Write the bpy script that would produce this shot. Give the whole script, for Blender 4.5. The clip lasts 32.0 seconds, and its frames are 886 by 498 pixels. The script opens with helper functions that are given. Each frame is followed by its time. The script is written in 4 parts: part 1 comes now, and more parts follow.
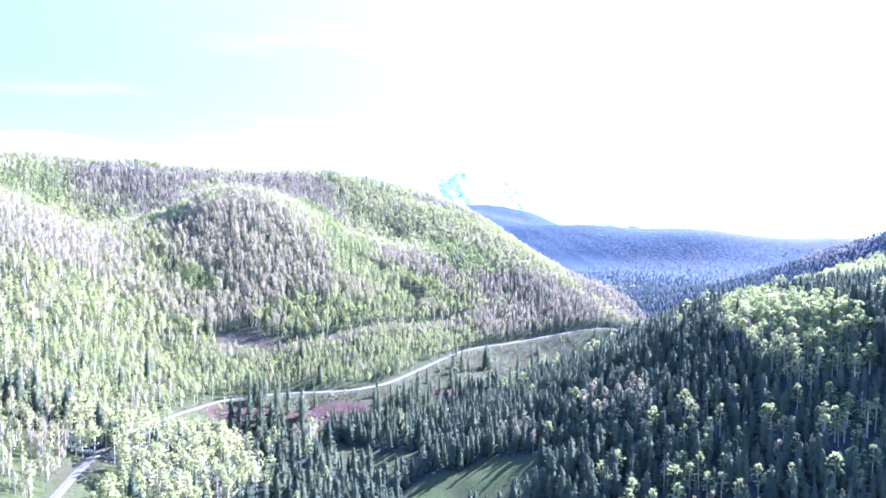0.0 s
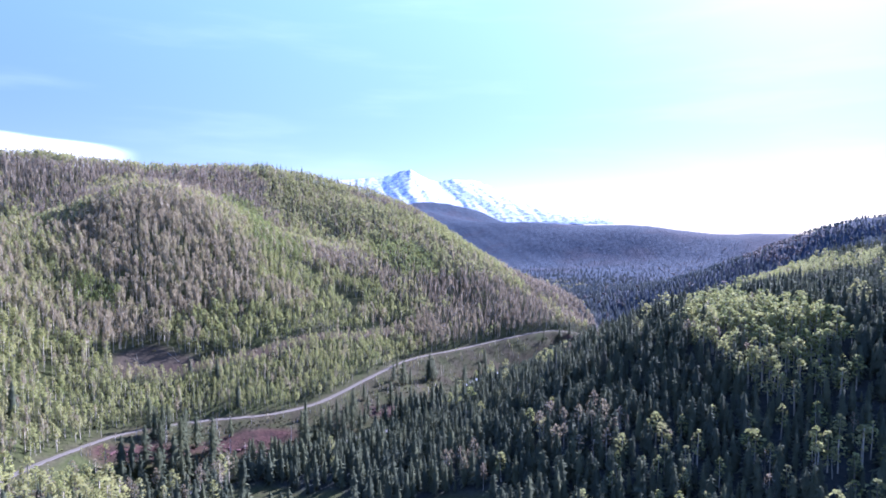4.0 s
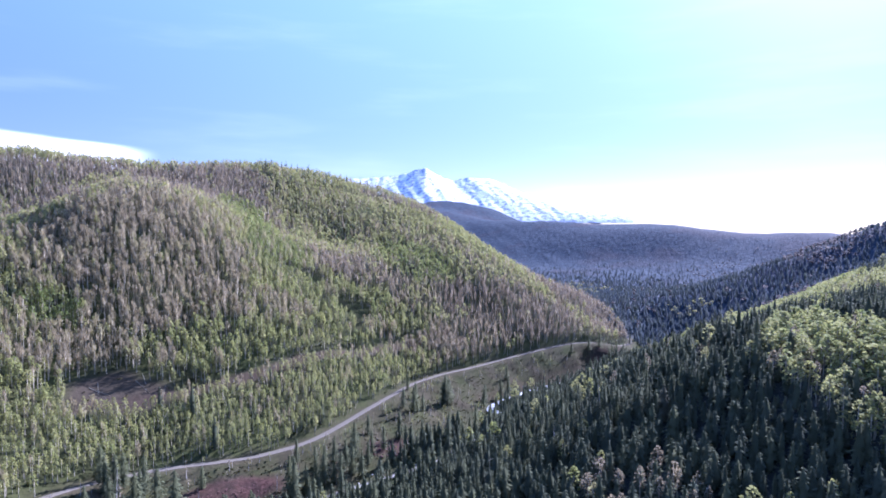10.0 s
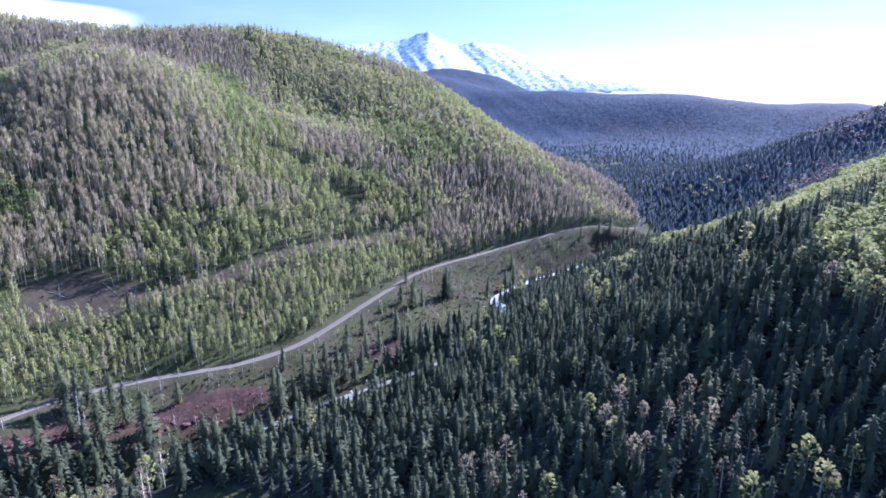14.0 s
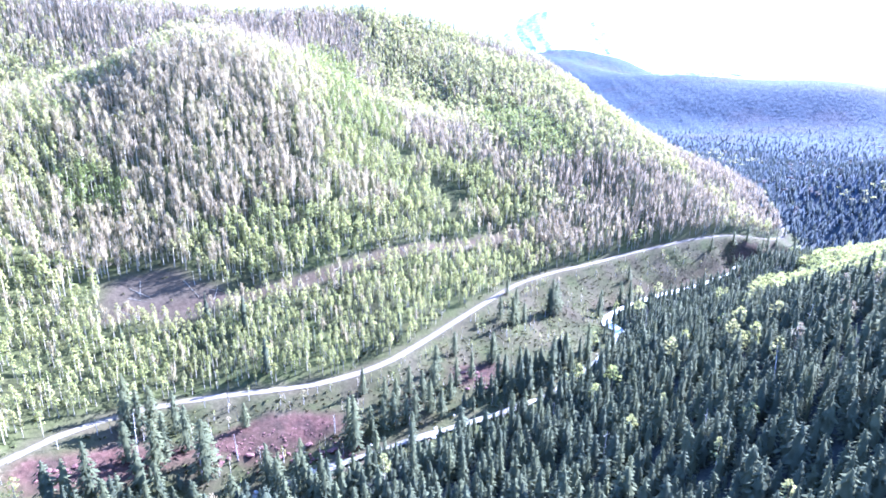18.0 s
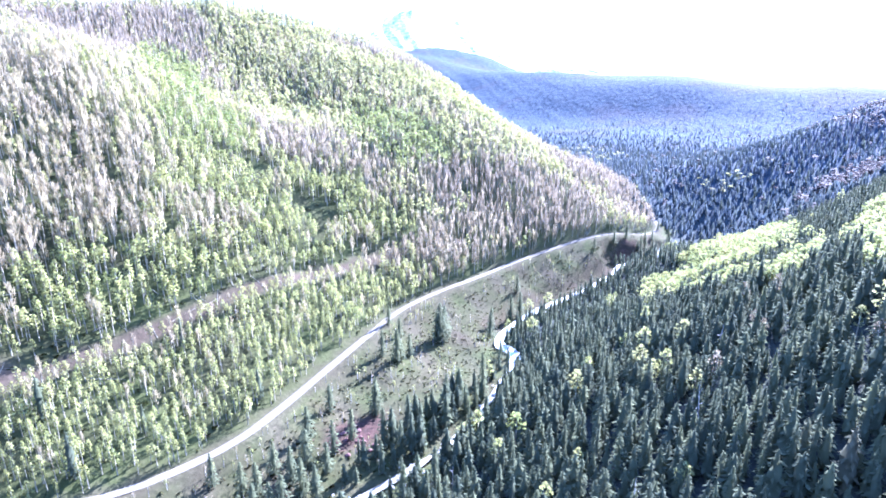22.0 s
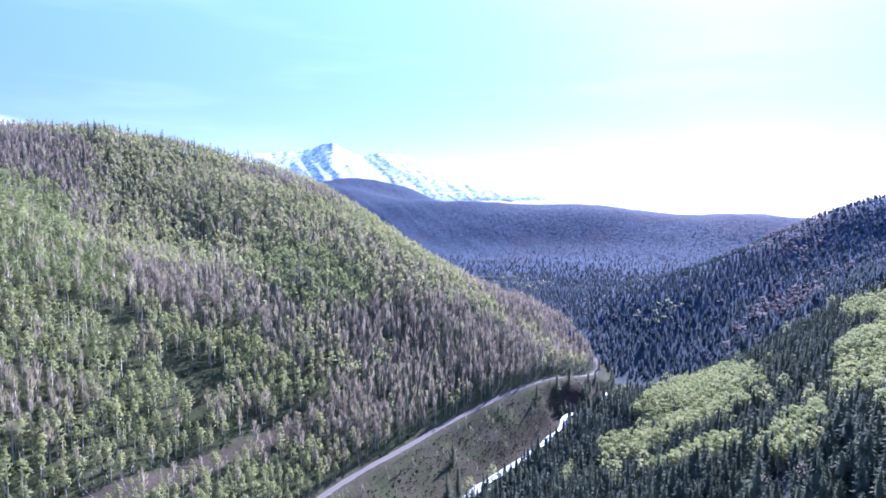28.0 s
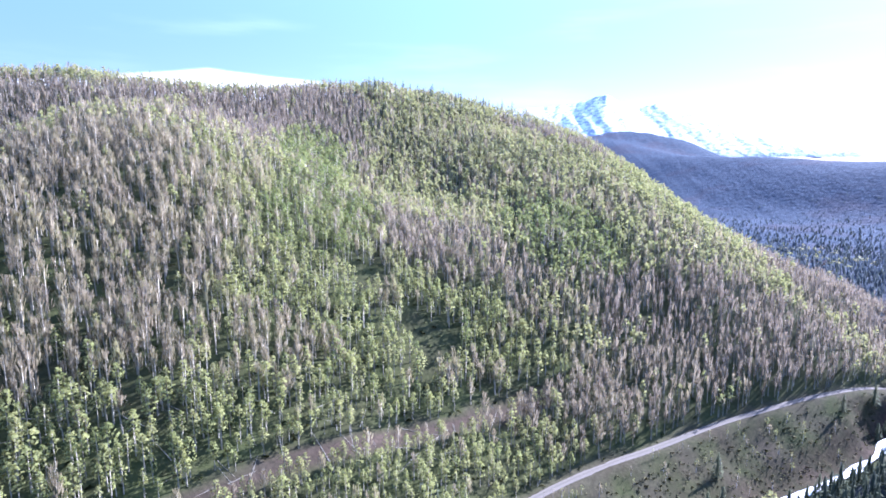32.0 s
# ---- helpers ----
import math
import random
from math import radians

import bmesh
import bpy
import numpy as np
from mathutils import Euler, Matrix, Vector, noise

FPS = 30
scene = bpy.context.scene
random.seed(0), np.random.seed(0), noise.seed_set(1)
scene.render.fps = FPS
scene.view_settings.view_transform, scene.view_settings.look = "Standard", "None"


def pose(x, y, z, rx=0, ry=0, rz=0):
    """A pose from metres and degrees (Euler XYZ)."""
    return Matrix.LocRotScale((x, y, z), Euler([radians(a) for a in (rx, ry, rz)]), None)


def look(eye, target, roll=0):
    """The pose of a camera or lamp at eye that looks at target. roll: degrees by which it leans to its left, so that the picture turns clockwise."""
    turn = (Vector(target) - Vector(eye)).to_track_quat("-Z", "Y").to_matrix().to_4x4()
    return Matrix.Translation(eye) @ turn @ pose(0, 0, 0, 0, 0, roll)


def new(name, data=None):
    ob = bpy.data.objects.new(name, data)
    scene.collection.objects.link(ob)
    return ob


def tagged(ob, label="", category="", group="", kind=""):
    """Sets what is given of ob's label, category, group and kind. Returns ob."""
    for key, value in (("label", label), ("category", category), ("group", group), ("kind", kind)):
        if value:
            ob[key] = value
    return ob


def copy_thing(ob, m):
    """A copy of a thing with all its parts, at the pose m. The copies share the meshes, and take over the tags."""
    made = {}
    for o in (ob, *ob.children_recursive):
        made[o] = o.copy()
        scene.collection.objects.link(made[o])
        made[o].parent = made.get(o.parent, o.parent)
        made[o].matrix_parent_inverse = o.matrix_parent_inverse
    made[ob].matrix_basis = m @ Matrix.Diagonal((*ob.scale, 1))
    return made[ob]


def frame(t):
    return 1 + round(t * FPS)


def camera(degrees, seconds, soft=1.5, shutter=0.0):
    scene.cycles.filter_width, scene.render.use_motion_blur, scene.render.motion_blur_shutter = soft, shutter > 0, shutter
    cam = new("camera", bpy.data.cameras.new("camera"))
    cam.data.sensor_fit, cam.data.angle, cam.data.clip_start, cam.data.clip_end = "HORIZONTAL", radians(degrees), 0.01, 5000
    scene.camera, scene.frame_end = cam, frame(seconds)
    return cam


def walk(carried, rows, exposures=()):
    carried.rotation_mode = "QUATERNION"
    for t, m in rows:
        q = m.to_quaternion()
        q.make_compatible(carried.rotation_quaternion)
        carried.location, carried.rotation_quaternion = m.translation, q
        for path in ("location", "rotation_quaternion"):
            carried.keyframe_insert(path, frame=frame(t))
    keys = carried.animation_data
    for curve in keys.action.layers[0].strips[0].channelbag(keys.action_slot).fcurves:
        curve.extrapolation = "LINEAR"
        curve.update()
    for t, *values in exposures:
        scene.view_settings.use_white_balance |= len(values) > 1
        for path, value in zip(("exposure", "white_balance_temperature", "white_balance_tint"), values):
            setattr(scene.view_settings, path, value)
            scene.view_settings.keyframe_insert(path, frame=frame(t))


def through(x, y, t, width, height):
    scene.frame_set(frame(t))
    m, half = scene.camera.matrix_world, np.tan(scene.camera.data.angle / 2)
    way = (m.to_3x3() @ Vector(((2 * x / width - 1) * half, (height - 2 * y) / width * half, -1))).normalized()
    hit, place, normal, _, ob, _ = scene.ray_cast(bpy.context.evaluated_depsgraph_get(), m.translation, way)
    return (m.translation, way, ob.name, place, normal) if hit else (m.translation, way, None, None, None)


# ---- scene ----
cam = camera(72.71, 32.0, soft=1.75)

PATH = [
    (0.0, pose(0.10, 0.05, 125.07, 86.53, -0.37, -5.24)),
    (0.5, pose(2.76, 5.36, 125.74, 86.41, -0.19, -5.83)),
    (1.0, pose(4.04, 10.60, 125.93, 86.31, -0.11, -6.68)),
    (1.5, pose(4.70, 15.46, 125.73, 86.31, -0.12, -8.02)),
    (2.0, pose(5.34, 19.96, 125.32, 86.31, -0.18, -8.92)),
    (2.5, pose(5.92, 24.37, 125.06, 86.31, -0.21, -9.58)),
    (3.0, pose(6.65, 28.85, 124.94, 86.34, -0.21, -10.09)),
    (3.5, pose(7.28, 33.37, 124.88, 86.36, -0.21, -10.45)),
    (5.5, pose(10.32, 50.65, 125.65, 86.27, -0.22, -10.52)),
    (6.0, pose(11.39, 55.05, 125.84, 86.26, -0.15, -9.43)),
    (6.5, pose(12.38, 59.39, 125.73, 86.26, -0.14, -9.32)),
    (7.0, pose(13.02, 63.82, 125.47, 86.30, -0.15, -9.26)),
    (7.5, pose(13.74, 68.15, 125.38, 86.31, -0.15, -9.17)),
    (8.0, pose(14.38, 72.38, 125.39, 86.30, -0.10, -9.13)),
    (8.5, pose(15.12, 76.79, 125.57, 86.30, -0.08, -9.06)),
    (9.0, pose(15.88, 81.35, 125.66, 86.28, -0.06, -9.00)),
    (9.5, pose(16.46, 85.99, 125.87, 86.23, -0.04, -9.01)),
    (10.0, pose(16.72, 90.25, 126.07, 86.22, 0.01, -9.03)),
    (10.5, pose(17.49, 94.90, 126.06, 86.20, 0.02, -9.04)),
    (11.0, pose(18.80, 99.71, 126.13, 86.15, 0.10, -9.00)),
    (11.5, pose(19.76, 104.30, 126.32, 86.16, 0.10, -8.96)),
    (12.0, pose(20.75, 108.91, 126.52, 86.16, 0.19, -8.95)),
    (12.5, pose(21.60, 113.50, 126.74, 86.20, 0.09, -8.96)),
    (13.0, pose(22.36, 118.01, 127.03, 86.04, 0.04, -8.83)),
    (13.5, pose(23.42, 121.85, 127.89, 80.55, 0.10, -8.74)),
    (14.0, pose(24.37, 125.84, 128.91, 74.03, 0.16, -8.65)),
    (14.5, pose(24.93, 130.44, 130.01, 72.32, 0.14, -8.64)),
    (16.5, pose(27.41, 148.48, 131.58, 72.29, -0.17, -2.10)),
    (17.0, pose(27.74, 153.39, 131.49, 72.30, -0.21, -0.37)),
    (17.5, pose(27.67, 158.25, 131.43, 72.29, -0.25, 0.97)),
    (18.0, pose(27.97, 163.08, 131.53, 72.26, -0.34, 1.87)),
    (18.5, pose(28.65, 167.83, 131.44, 72.28, -0.26, 0.27)),
    (19.0, pose(29.07, 172.57, 131.09, 72.34, -0.10, -4.42)),
    (19.5, pose(29.22, 177.58, 131.18, 72.31, -0.08, -6.00)),
    (20.0, pose(29.73, 182.51, 131.08, 72.30, -0.04, -6.47)),
    (20.5, pose(30.40, 187.37, 131.05, 72.27, 0.04, -7.10)),
    (21.0, pose(31.00, 192.18, 130.98, 72.24, 0.01, -8.96)),
    (21.5, pose(32.25, 197.01, 130.99, 72.20, 0.10, -9.43)),
    (22.0, pose(33.10, 201.76, 131.07, 72.21, 0.08, -10.02)),
    (22.5, pose(34.00, 206.39, 131.38, 72.22, 0.08, -10.62)),
    (23.0, pose(34.90, 211.28, 131.67, 72.23, 0.07, -10.99)),
    (23.5, pose(35.84, 215.95, 132.05, 72.22, 0.07, -11.26)),
    (24.0, pose(37.01, 220.64, 132.59, 72.21, 0.10, -11.40)),
    (24.5, pose(38.37, 225.04, 133.02, 72.26, 0.13, -11.64)),
    (25.0, pose(39.14, 229.63, 133.38, 73.24, 0.08, -13.10)),
    (25.5, pose(39.87, 234.44, 133.95, 76.77, 0.05, -13.47)),
    (26.0, pose(40.90, 238.59, 133.67, 83.62, 0.16, -13.69)),
    (26.5, pose(42.01, 242.67, 133.06, 83.73, 0.23, -15.32)),
    (28.5, pose(46.50, 259.86, 130.65, 83.92, 0.22, -18.90)),
    (29.0, pose(48.22, 263.05, 130.39, 79.81, 0.25, -21.12)),
    (29.5, pose(49.87, 267.29, 130.22, 79.65, 0.27, -21.93)),
    (30.0, pose(51.28, 271.64, 129.90, 79.67, 0.25, -22.22)),
    (30.5, pose(52.00, 276.75, 129.67, 79.65, 0.22, -17.56)),
    (31.0, pose(52.93, 281.39, 129.23, 79.77, 0.35, -7.23)),
    (31.5, pose(54.11, 284.78, 129.30, 79.83, 0.30, 3.23)),
    (32.0, pose(55.26, 287.98, 129.32, 79.82, 0.21, 7.62)),
]
walk(cam, PATH, [(0.0, 3.5, 4700, 29), (1.0, 3.3, 4750, 32), (2.0, 3.0, 4850, 35), (3.5, 2.32, 5000, 36), (6.0, 1.98, 5050, 35), (13.0, 2.03, 5050, 34), (13.5, 2.0, 5000, 32), (14.5, 2.22, 4850, 30), (16.5, 3.1, 4850, 30), (17.5, 3.6, 4800, 30), (19.0, 3.75, 4800, 30), (25.0, 3.6, 4850, 30), (26.0, 3.32, 4750, 34), (28.5, 2.18, 4800, 37), (31.0, 2.22, 4900, 36), (32.0, 2.62, 5000, 31)])

# ---- light ----
SUN_AZ, SUN_EL = radians(44), radians(26)
SUN_TO = Vector((math.sin(SUN_AZ) * math.cos(SUN_EL), math.cos(SUN_AZ) * math.cos(SUN_EL), math.sin(SUN_EL)))
world = bpy.data.worlds.new("sky")
scene.world = world
world.use_nodes = True
wn, wl = world.node_tree.nodes, world.node_tree.links
sky = wn.new("ShaderNodeTexSky")
sky.sky_type = "NISHITA"
sky.sun_disc = False
sky.sun_elevation, sky.sun_rotation = SUN_EL, SUN_AZ
sky.altitude = 2600
sky.air_density = 0.9
sky.dust_density = 0.7
wn["Background"].inputs["Strength"].default_value = 0.15

sun = new("sun", bpy.data.lights.new("sun", "SUN"))
sun.data.energy, sun.data.angle, sun.data.color = 4.5, radians(0.6), (1.0, 0.96, 0.9)
sun.matrix_world = look(SUN_TO * 100, (0, 0, 0))


# a low white cloud bank and faint high cirrus
tc, sep = wn.new("ShaderNodeTexCoord"), wn.new("ShaderNodeSeparateXYZ")
wl.new(tc.outputs["Generated"], sep.inputs[0])


def sky_math(op, a, b=None, c=None):
    n = wn.new("ShaderNodeMath")
    n.operation = op
    for v, i in ((a, 0), (b, 1), (c, 2)):
        if v is not None:
            if isinstance(v, (int, float)):
                n.inputs[i].default_value = v
            else:
                wl.new(v, n.inputs[i])
    return n.outputs[0]


def sky_step(v, lo, hi):
    n = wn.new("ShaderNodeMapRange")
    n.interpolation_type = "SMOOTHSTEP"
    wl.new(v, n.inputs["Value"])
    n.inputs["From Min"].default_value, n.inputs["From Max"].default_value = lo, hi
    return n.outputs[0]


stretch = wn.new("ShaderNodeMapping")
stretch.inputs["Scale"].default_value = (2.0, 2.0, 14.0)
puffs = wn.new("ShaderNodeTexNoise")
puffs.inputs["Scale"].default_value, puffs.inputs["Detail"].default_value = 1.6, 7
wl.new(tc.outputs["Generated"], stretch.inputs["Vector"])
wl.new(stretch.outputs[0], puffs.inputs["Vector"])
height = sky_math("MULTIPLY_ADD", puffs.outputs["Fac"], 0.02, sep.outputs["Z"])
height = sky_math("MULTIPLY_ADD", sky_math("ABSOLUTE", sky_math("ADD", sep.outputs["X"], 0.47)), 0.1, height)
bank = sky_math("MULTIPLY", sky_step(height, 0.12, 0.109), sky_step(sep.outputs["X"], -0.27, -0.36))
cirrus = sky_math("MULTIPLY", sky_step(puffs.outputs["Fac"], 0.5, 0.85), 0.045)
veil = sky_math("MAXIMUM", sky_math("MULTIPLY", bank, 0.85), cirrus)
cloud = wn.new("ShaderNodeMix")
cloud.data_type = "RGBA"
wl.new(veil, cloud.inputs[0])
# low sky is dimmed so the unseen zenith can be brighter and fill the shade
low_dim = wn.new("ShaderNodeVectorMath")
low_dim.operation = "SCALE"
wl.new(sky.outputs[0], low_dim.inputs[0])
wl.new(sky_math("MULTIPLY_ADD", sky_step(sep.outputs["Z"], 0.0, 0.8), 0.82, 0.18), low_dim.inputs["Scale"])
wl.new(low_dim.outputs[0], cloud.inputs[6])
cloud.inputs[7].default_value = (5.4, 5.6, 5.9, 1)
wl.new(cloud.outputs[2], wn["Background"].inputs["Color"])


# ---- materials ----
def material(name, rough=0.8, spec=0.3):
    m = bpy.data.materials.new(name)
    m.use_nodes = True
    nt = m.node_tree
    b = nt.nodes["Principled BSDF"]
    b.inputs["Roughness"].default_value = rough
    b.inputs["Specular IOR Level"].default_value = spec
    return m, nt, b


def noise_node(nt, scale, detail=4, rough=0.6, coord="Object"):
    tc = nt.nodes.new("ShaderNodeTexCoord")
    n = nt.nodes.new("ShaderNodeTexNoise")
    n.inputs["Scale"].default_value, n.inputs["Detail"].default_value, n.inputs["Roughness"].default_value = scale, detail, rough
    nt.links.new(tc.outputs[coord], n.inputs["Vector"])
    return n.outputs["Fac"]


def ramp(nt, fac, stops):
    r = nt.nodes.new("ShaderNodeValToRGB")
    e = r.color_ramp.elements
    while len(e) < len(stops):
        e.new(0.5)
    for k, (p, c) in zip(e, stops):
        k.position, k.color = p, (*c, 1)
    nt.links.new(fac, r.inputs["Fac"])
    return r.outputs["Color"]


def mix(nt, fac, a, b, mode="MIX"):
    n = nt.nodes.new("ShaderNodeMix")
    n.data_type, n.blend_type = "RGBA", mode
    for v, i in ((fac, 0), (a, 6), (b, 7)):
        if isinstance(v, (int, float)):
            n.inputs[i].default_value = v
        elif isinstance(v, tuple):
            n.inputs[i].default_value = (*v, 1)
        else:
            nt.links.new(v, n.inputs[i])
    return n.outputs[2]


def attr(nt, name):
    n = nt.nodes.new("ShaderNodeAttribute")
    n.attribute_name = name
    return n.outputs["Fac"]


def bump(nt, b, fac, strength, distance):
    n = nt.nodes.new("ShaderNodeBump")
    n.inputs["Strength"].default_value, n.inputs["Distance"].default_value = strength, distance
    nt.links.new(fac, n.inputs["Height"])
    nt.links.new(n.outputs[0], b.inputs["Normal"])


def make_ground():
    m, nt, b = material("mountain_ground", 0.95, 0.02)
    big, fine = noise_node(nt, 0.05, 5), noise_node(nt, 0.7, 6, 0.7)
    litter = ramp(nt, fine, [(0.3, (0.03, 0.037, 0.013)), (0.5, (0.052, 0.06, 0.021)), (0.7, (0.076, 0.078, 0.034))])
    patch = noise_node(nt, 0.16, 5, 0.65)
    grass = ramp(nt, fine, [(0.3, (0.026, 0.034, 0.012)), (0.55, (0.054, 0.062, 0.022)), (0.75, (0.08, 0.076, 0.036))])
    grass = mix(nt, ramp(nt, patch, [(0.4, (0, 0, 0)), (0.6, (0.5, 0.5, 0.5))]), grass, ramp(nt, fine, [(0.3, (0.034, 0.03, 0.018)), (0.7, (0.085, 0.072, 0.042))]))
    red = ramp(nt, fine, [(0.3, (0.03, 0.017, 0.014)), (0.5, (0.068, 0.036, 0.029)), (0.7, (0.115, 0.067, 0.054))])
    # random darker earth, with the shade of hollows put into its colour
    red = mix(nt, ramp(nt, patch, [(0.38, (0.8, 0.8, 0.8)), (0.55, (0, 0, 0))]), red, ramp(nt, fine, [(0.35, (0.017, 0.011, 0.010)), (0.65, (0.041, 0.028, 0.023))]))
    dirt = ramp(nt, fine, [(0.3, (0.045, 0.036, 0.025)), (0.7, (0.1, 0.08, 0.056))])
    c = mix(nt, attr(nt, "grass"), litter, grass)
    c = mix(nt, attr(nt, "lush"), c, ramp(nt, fine, [(0.3, (0.025, 0.039, 0.010)), (0.7, (0.055, 0.072, 0.022))]))
    c = mix(nt, attr(nt, "dirt"), c, dirt)
    c = mix(nt, attr(nt, "red"), c, red)
    c = mix(nt, ramp(nt, big, [(0.35, (0, 0, 0)), (0.7, (0.6, 0.6, 0.6))]), c, (0.037, 0.031, 0.019))
    needles = ramp(nt, fine, [(0.3, (0.022, 0.027, 0.024)), (0.7, (0.05, 0.054, 0.045))])
    c = mix(nt, attr(nt, "wood"), c, needles)
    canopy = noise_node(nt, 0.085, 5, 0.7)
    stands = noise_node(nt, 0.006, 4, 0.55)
    # far canopy mottling, with blue-grey distance haze put into both colours
    haze_blue = ramp(nt, canopy, [(0.32, (0.03, 0.042, 0.055)), (0.55, (0.043, 0.059, 0.076)), (0.72, (0.057, 0.077, 0.096))])
    haze_mauve = ramp(nt, canopy, [(0.32, (0.034, 0.038, 0.048)), (0.7, (0.062, 0.065, 0.078))])
    wooded = mix(nt, ramp(nt, stands, [(0.52, (0, 0, 0)), (0.62, (0.85, 0.85, 0.85))]), haze_blue, haze_mauve)
    c = mix(nt, attr(nt, "hazy_far_wood"), c, wooded)
    nt.links.new(c, b.inputs["Base Color"])
    bump(nt, b, fine, 0.6, 0.4)
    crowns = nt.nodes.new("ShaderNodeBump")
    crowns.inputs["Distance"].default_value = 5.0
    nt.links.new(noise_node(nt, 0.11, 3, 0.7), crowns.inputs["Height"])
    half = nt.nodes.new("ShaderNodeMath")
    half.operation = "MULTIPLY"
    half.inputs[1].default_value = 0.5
    nt.links.new(attr(nt, "hazy_far_wood"), half.inputs[0])
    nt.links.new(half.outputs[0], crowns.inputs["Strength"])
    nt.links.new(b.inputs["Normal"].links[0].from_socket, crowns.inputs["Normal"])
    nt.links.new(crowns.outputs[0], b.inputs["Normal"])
    return m


def make_gravel():
    m, nt, b = material("pale_gravel", 0.95, 0.05)
    f = noise_node(nt, 2.5, 6, 0.7)
    c = ramp(nt, f, [(0.3, (0.11, 0.096, 0.076)), (0.6, (0.16, 0.142, 0.112)), (0.8, (0.2, 0.18, 0.15))])
    c = mix(nt, mix(nt, 0.5, attr(nt, "rut"), (0, 0, 0)), c, (0.075, 0.068, 0.045))
    nt.links.new(c, b.inputs["Base Color"])
    bump(nt, b, f, 0.4, 0.05)
    return m


def make_water():
    m, nt, b = material("white_water", 0.25, 0.8)
    f = noise_node(nt, 0.45, 6, 0.75)
    c = ramp(nt, f, [(0.34, (0.1, 0.115, 0.105)), (0.48, (0.4, 0.42, 0.41)), (0.64, (0.75, 0.77, 0.78))])
    # the upper reach is a shallow bed of pale stones
    co, sep_ = nt.nodes.new("ShaderNodeTexCoord"), nt.nodes.new("ShaderNodeSeparateXYZ")
    nt.links.new(co.outputs["Object"], sep_.inputs[0])
    reach_ = nt.nodes.new("ShaderNodeMapRange")
    reach_.inputs["From Min"].default_value, reach_.inputs["From Max"].default_value = 395, 432
    nt.links.new(sep_.outputs["Y"], reach_.inputs["Value"])
    c = mix(nt, reach_.outputs[0], ramp(nt, f, [(0.35, (0.05, 0.048, 0.036)), (0.6, (0.15, 0.135, 0.105))]), c)
    dry = nt.nodes.new("ShaderNodeMapRange")
    dry.inputs["From Min"].default_value, dry.inputs["From Max"].default_value = 395, 432
    dry.inputs["To Min"].default_value, dry.inputs["To Max"].default_value = 0.75, 0.3
    nt.links.new(sep_.outputs["Y"], dry.inputs["Value"])
    nt.links.new(dry.outputs[0], b.inputs["Roughness"])
    nt.links.new(c, b.inputs["Base Color"])
    bump(nt, b, f, 0.8, 0.25)
    return m


def leaf_material(name, stops, through, rough=0.75, airy=None):
    """Foliage: the tree's own tone picks the colour, each clump varies it, light shines through, and airy clumps of twigs have gaps."""
    m, nt, b = material(name, rough, 0.02)
    geo = nt.nodes.new("ShaderNodeNewGeometry")
    c = ramp(nt, attr(nt, "tone"), stops)
    hsv = nt.nodes.new("ShaderNodeHueSaturation")
    ma = nt.nodes.new("ShaderNodeMapRange")
    ma.inputs["To Min"].default_value, ma.inputs["To Max"].default_value = 0.86, 1.14
    nt.links.new(geo.outputs["Random Per Island"], ma.inputs["Value"])
    nt.links.new(ma.outputs[0], hsv.inputs["Value"])
    nt.links.new(c, hsv.inputs["Color"])
    nt.links.new(hsv.outputs[0], b.inputs["Base Color"])
    tr = nt.nodes.new("ShaderNodeBsdfTranslucent")
    nt.links.new(hsv.outputs[0], tr.inputs["Color"])
    ms = nt.nodes.new("ShaderNodeMixShader")
    ms.inputs[0].default_value = through
    out = nt.nodes["Material Output"]
    nt.links.new(b.outputs[0], ms.inputs[1])
    nt.links.new(tr.outputs[0], ms.inputs[2])
    nt.links.new(ms.outputs[0], out.inputs["Surface"])
    if airy:
        gaps = nt.nodes.new("ShaderNodeMixShader")
        nt.links.new(ramp(nt, attr(nt, "tone"), airy), gaps.inputs[0])
        nt.links.new(ms.outputs[0], gaps.inputs[1])
        nt.links.new(nt.nodes.new("ShaderNodeBsdfTransparent").outputs[0], gaps.inputs[2])
        nt.links.new(gaps.outputs[0], out.inputs["Surface"])
    return m


def make_bark(name, a, c):
    m, nt, b = material(name, 0.9, 0.2)
    nt.links.new(ramp(nt, noise_node(nt, 1.5, 5, 0.7), [(0.35, a), (0.65, c)]), b.inputs["Base Color"])
    return m


def make_snow():
    m, nt, b = material("snow_and_rock", 0.8, 0.2)
    geo = nt.nodes.new("ShaderNodeNewGeometry")
    sep = nt.nodes.new("ShaderNodeSeparateXYZ")
    nt.links.new(geo.outputs["Normal"], sep.inputs[0])
    f = noise_node(nt, 0.03, 8, 0.7)
    add = nt.nodes.new("ShaderNodeMath")
    add.operation = "MULTIPLY_ADD"
    nt.links.new(f, add.inputs[0])
    add.inputs[1].default_value = 0.55
    half = nt.nodes.new("ShaderNodeMath")
    half.operation = "MULTIPLY"
    half.inputs[1].default_value = 0.22
    nt.links.new(sep.outputs["Z"], half.inputs[0])
    nt.links.new(half.outputs[0], add.inputs[2])
    # rock colour lightened and tinted blue in place of distance haze
    rock = ramp(nt, noise_node(nt, 0.05, 6), [(0.3, (0.26, 0.28, 0.33)), (0.7, (0.42, 0.44, 0.49))])
    c = mix(nt, ramp(nt, add.outputs[0], [(0.44, (0, 0, 0)), (0.485, (1, 1, 1))]), rock, (0.85, 0.87, 0.9))
    nt.links.new(c, b.inputs["Base Color"])
    return m


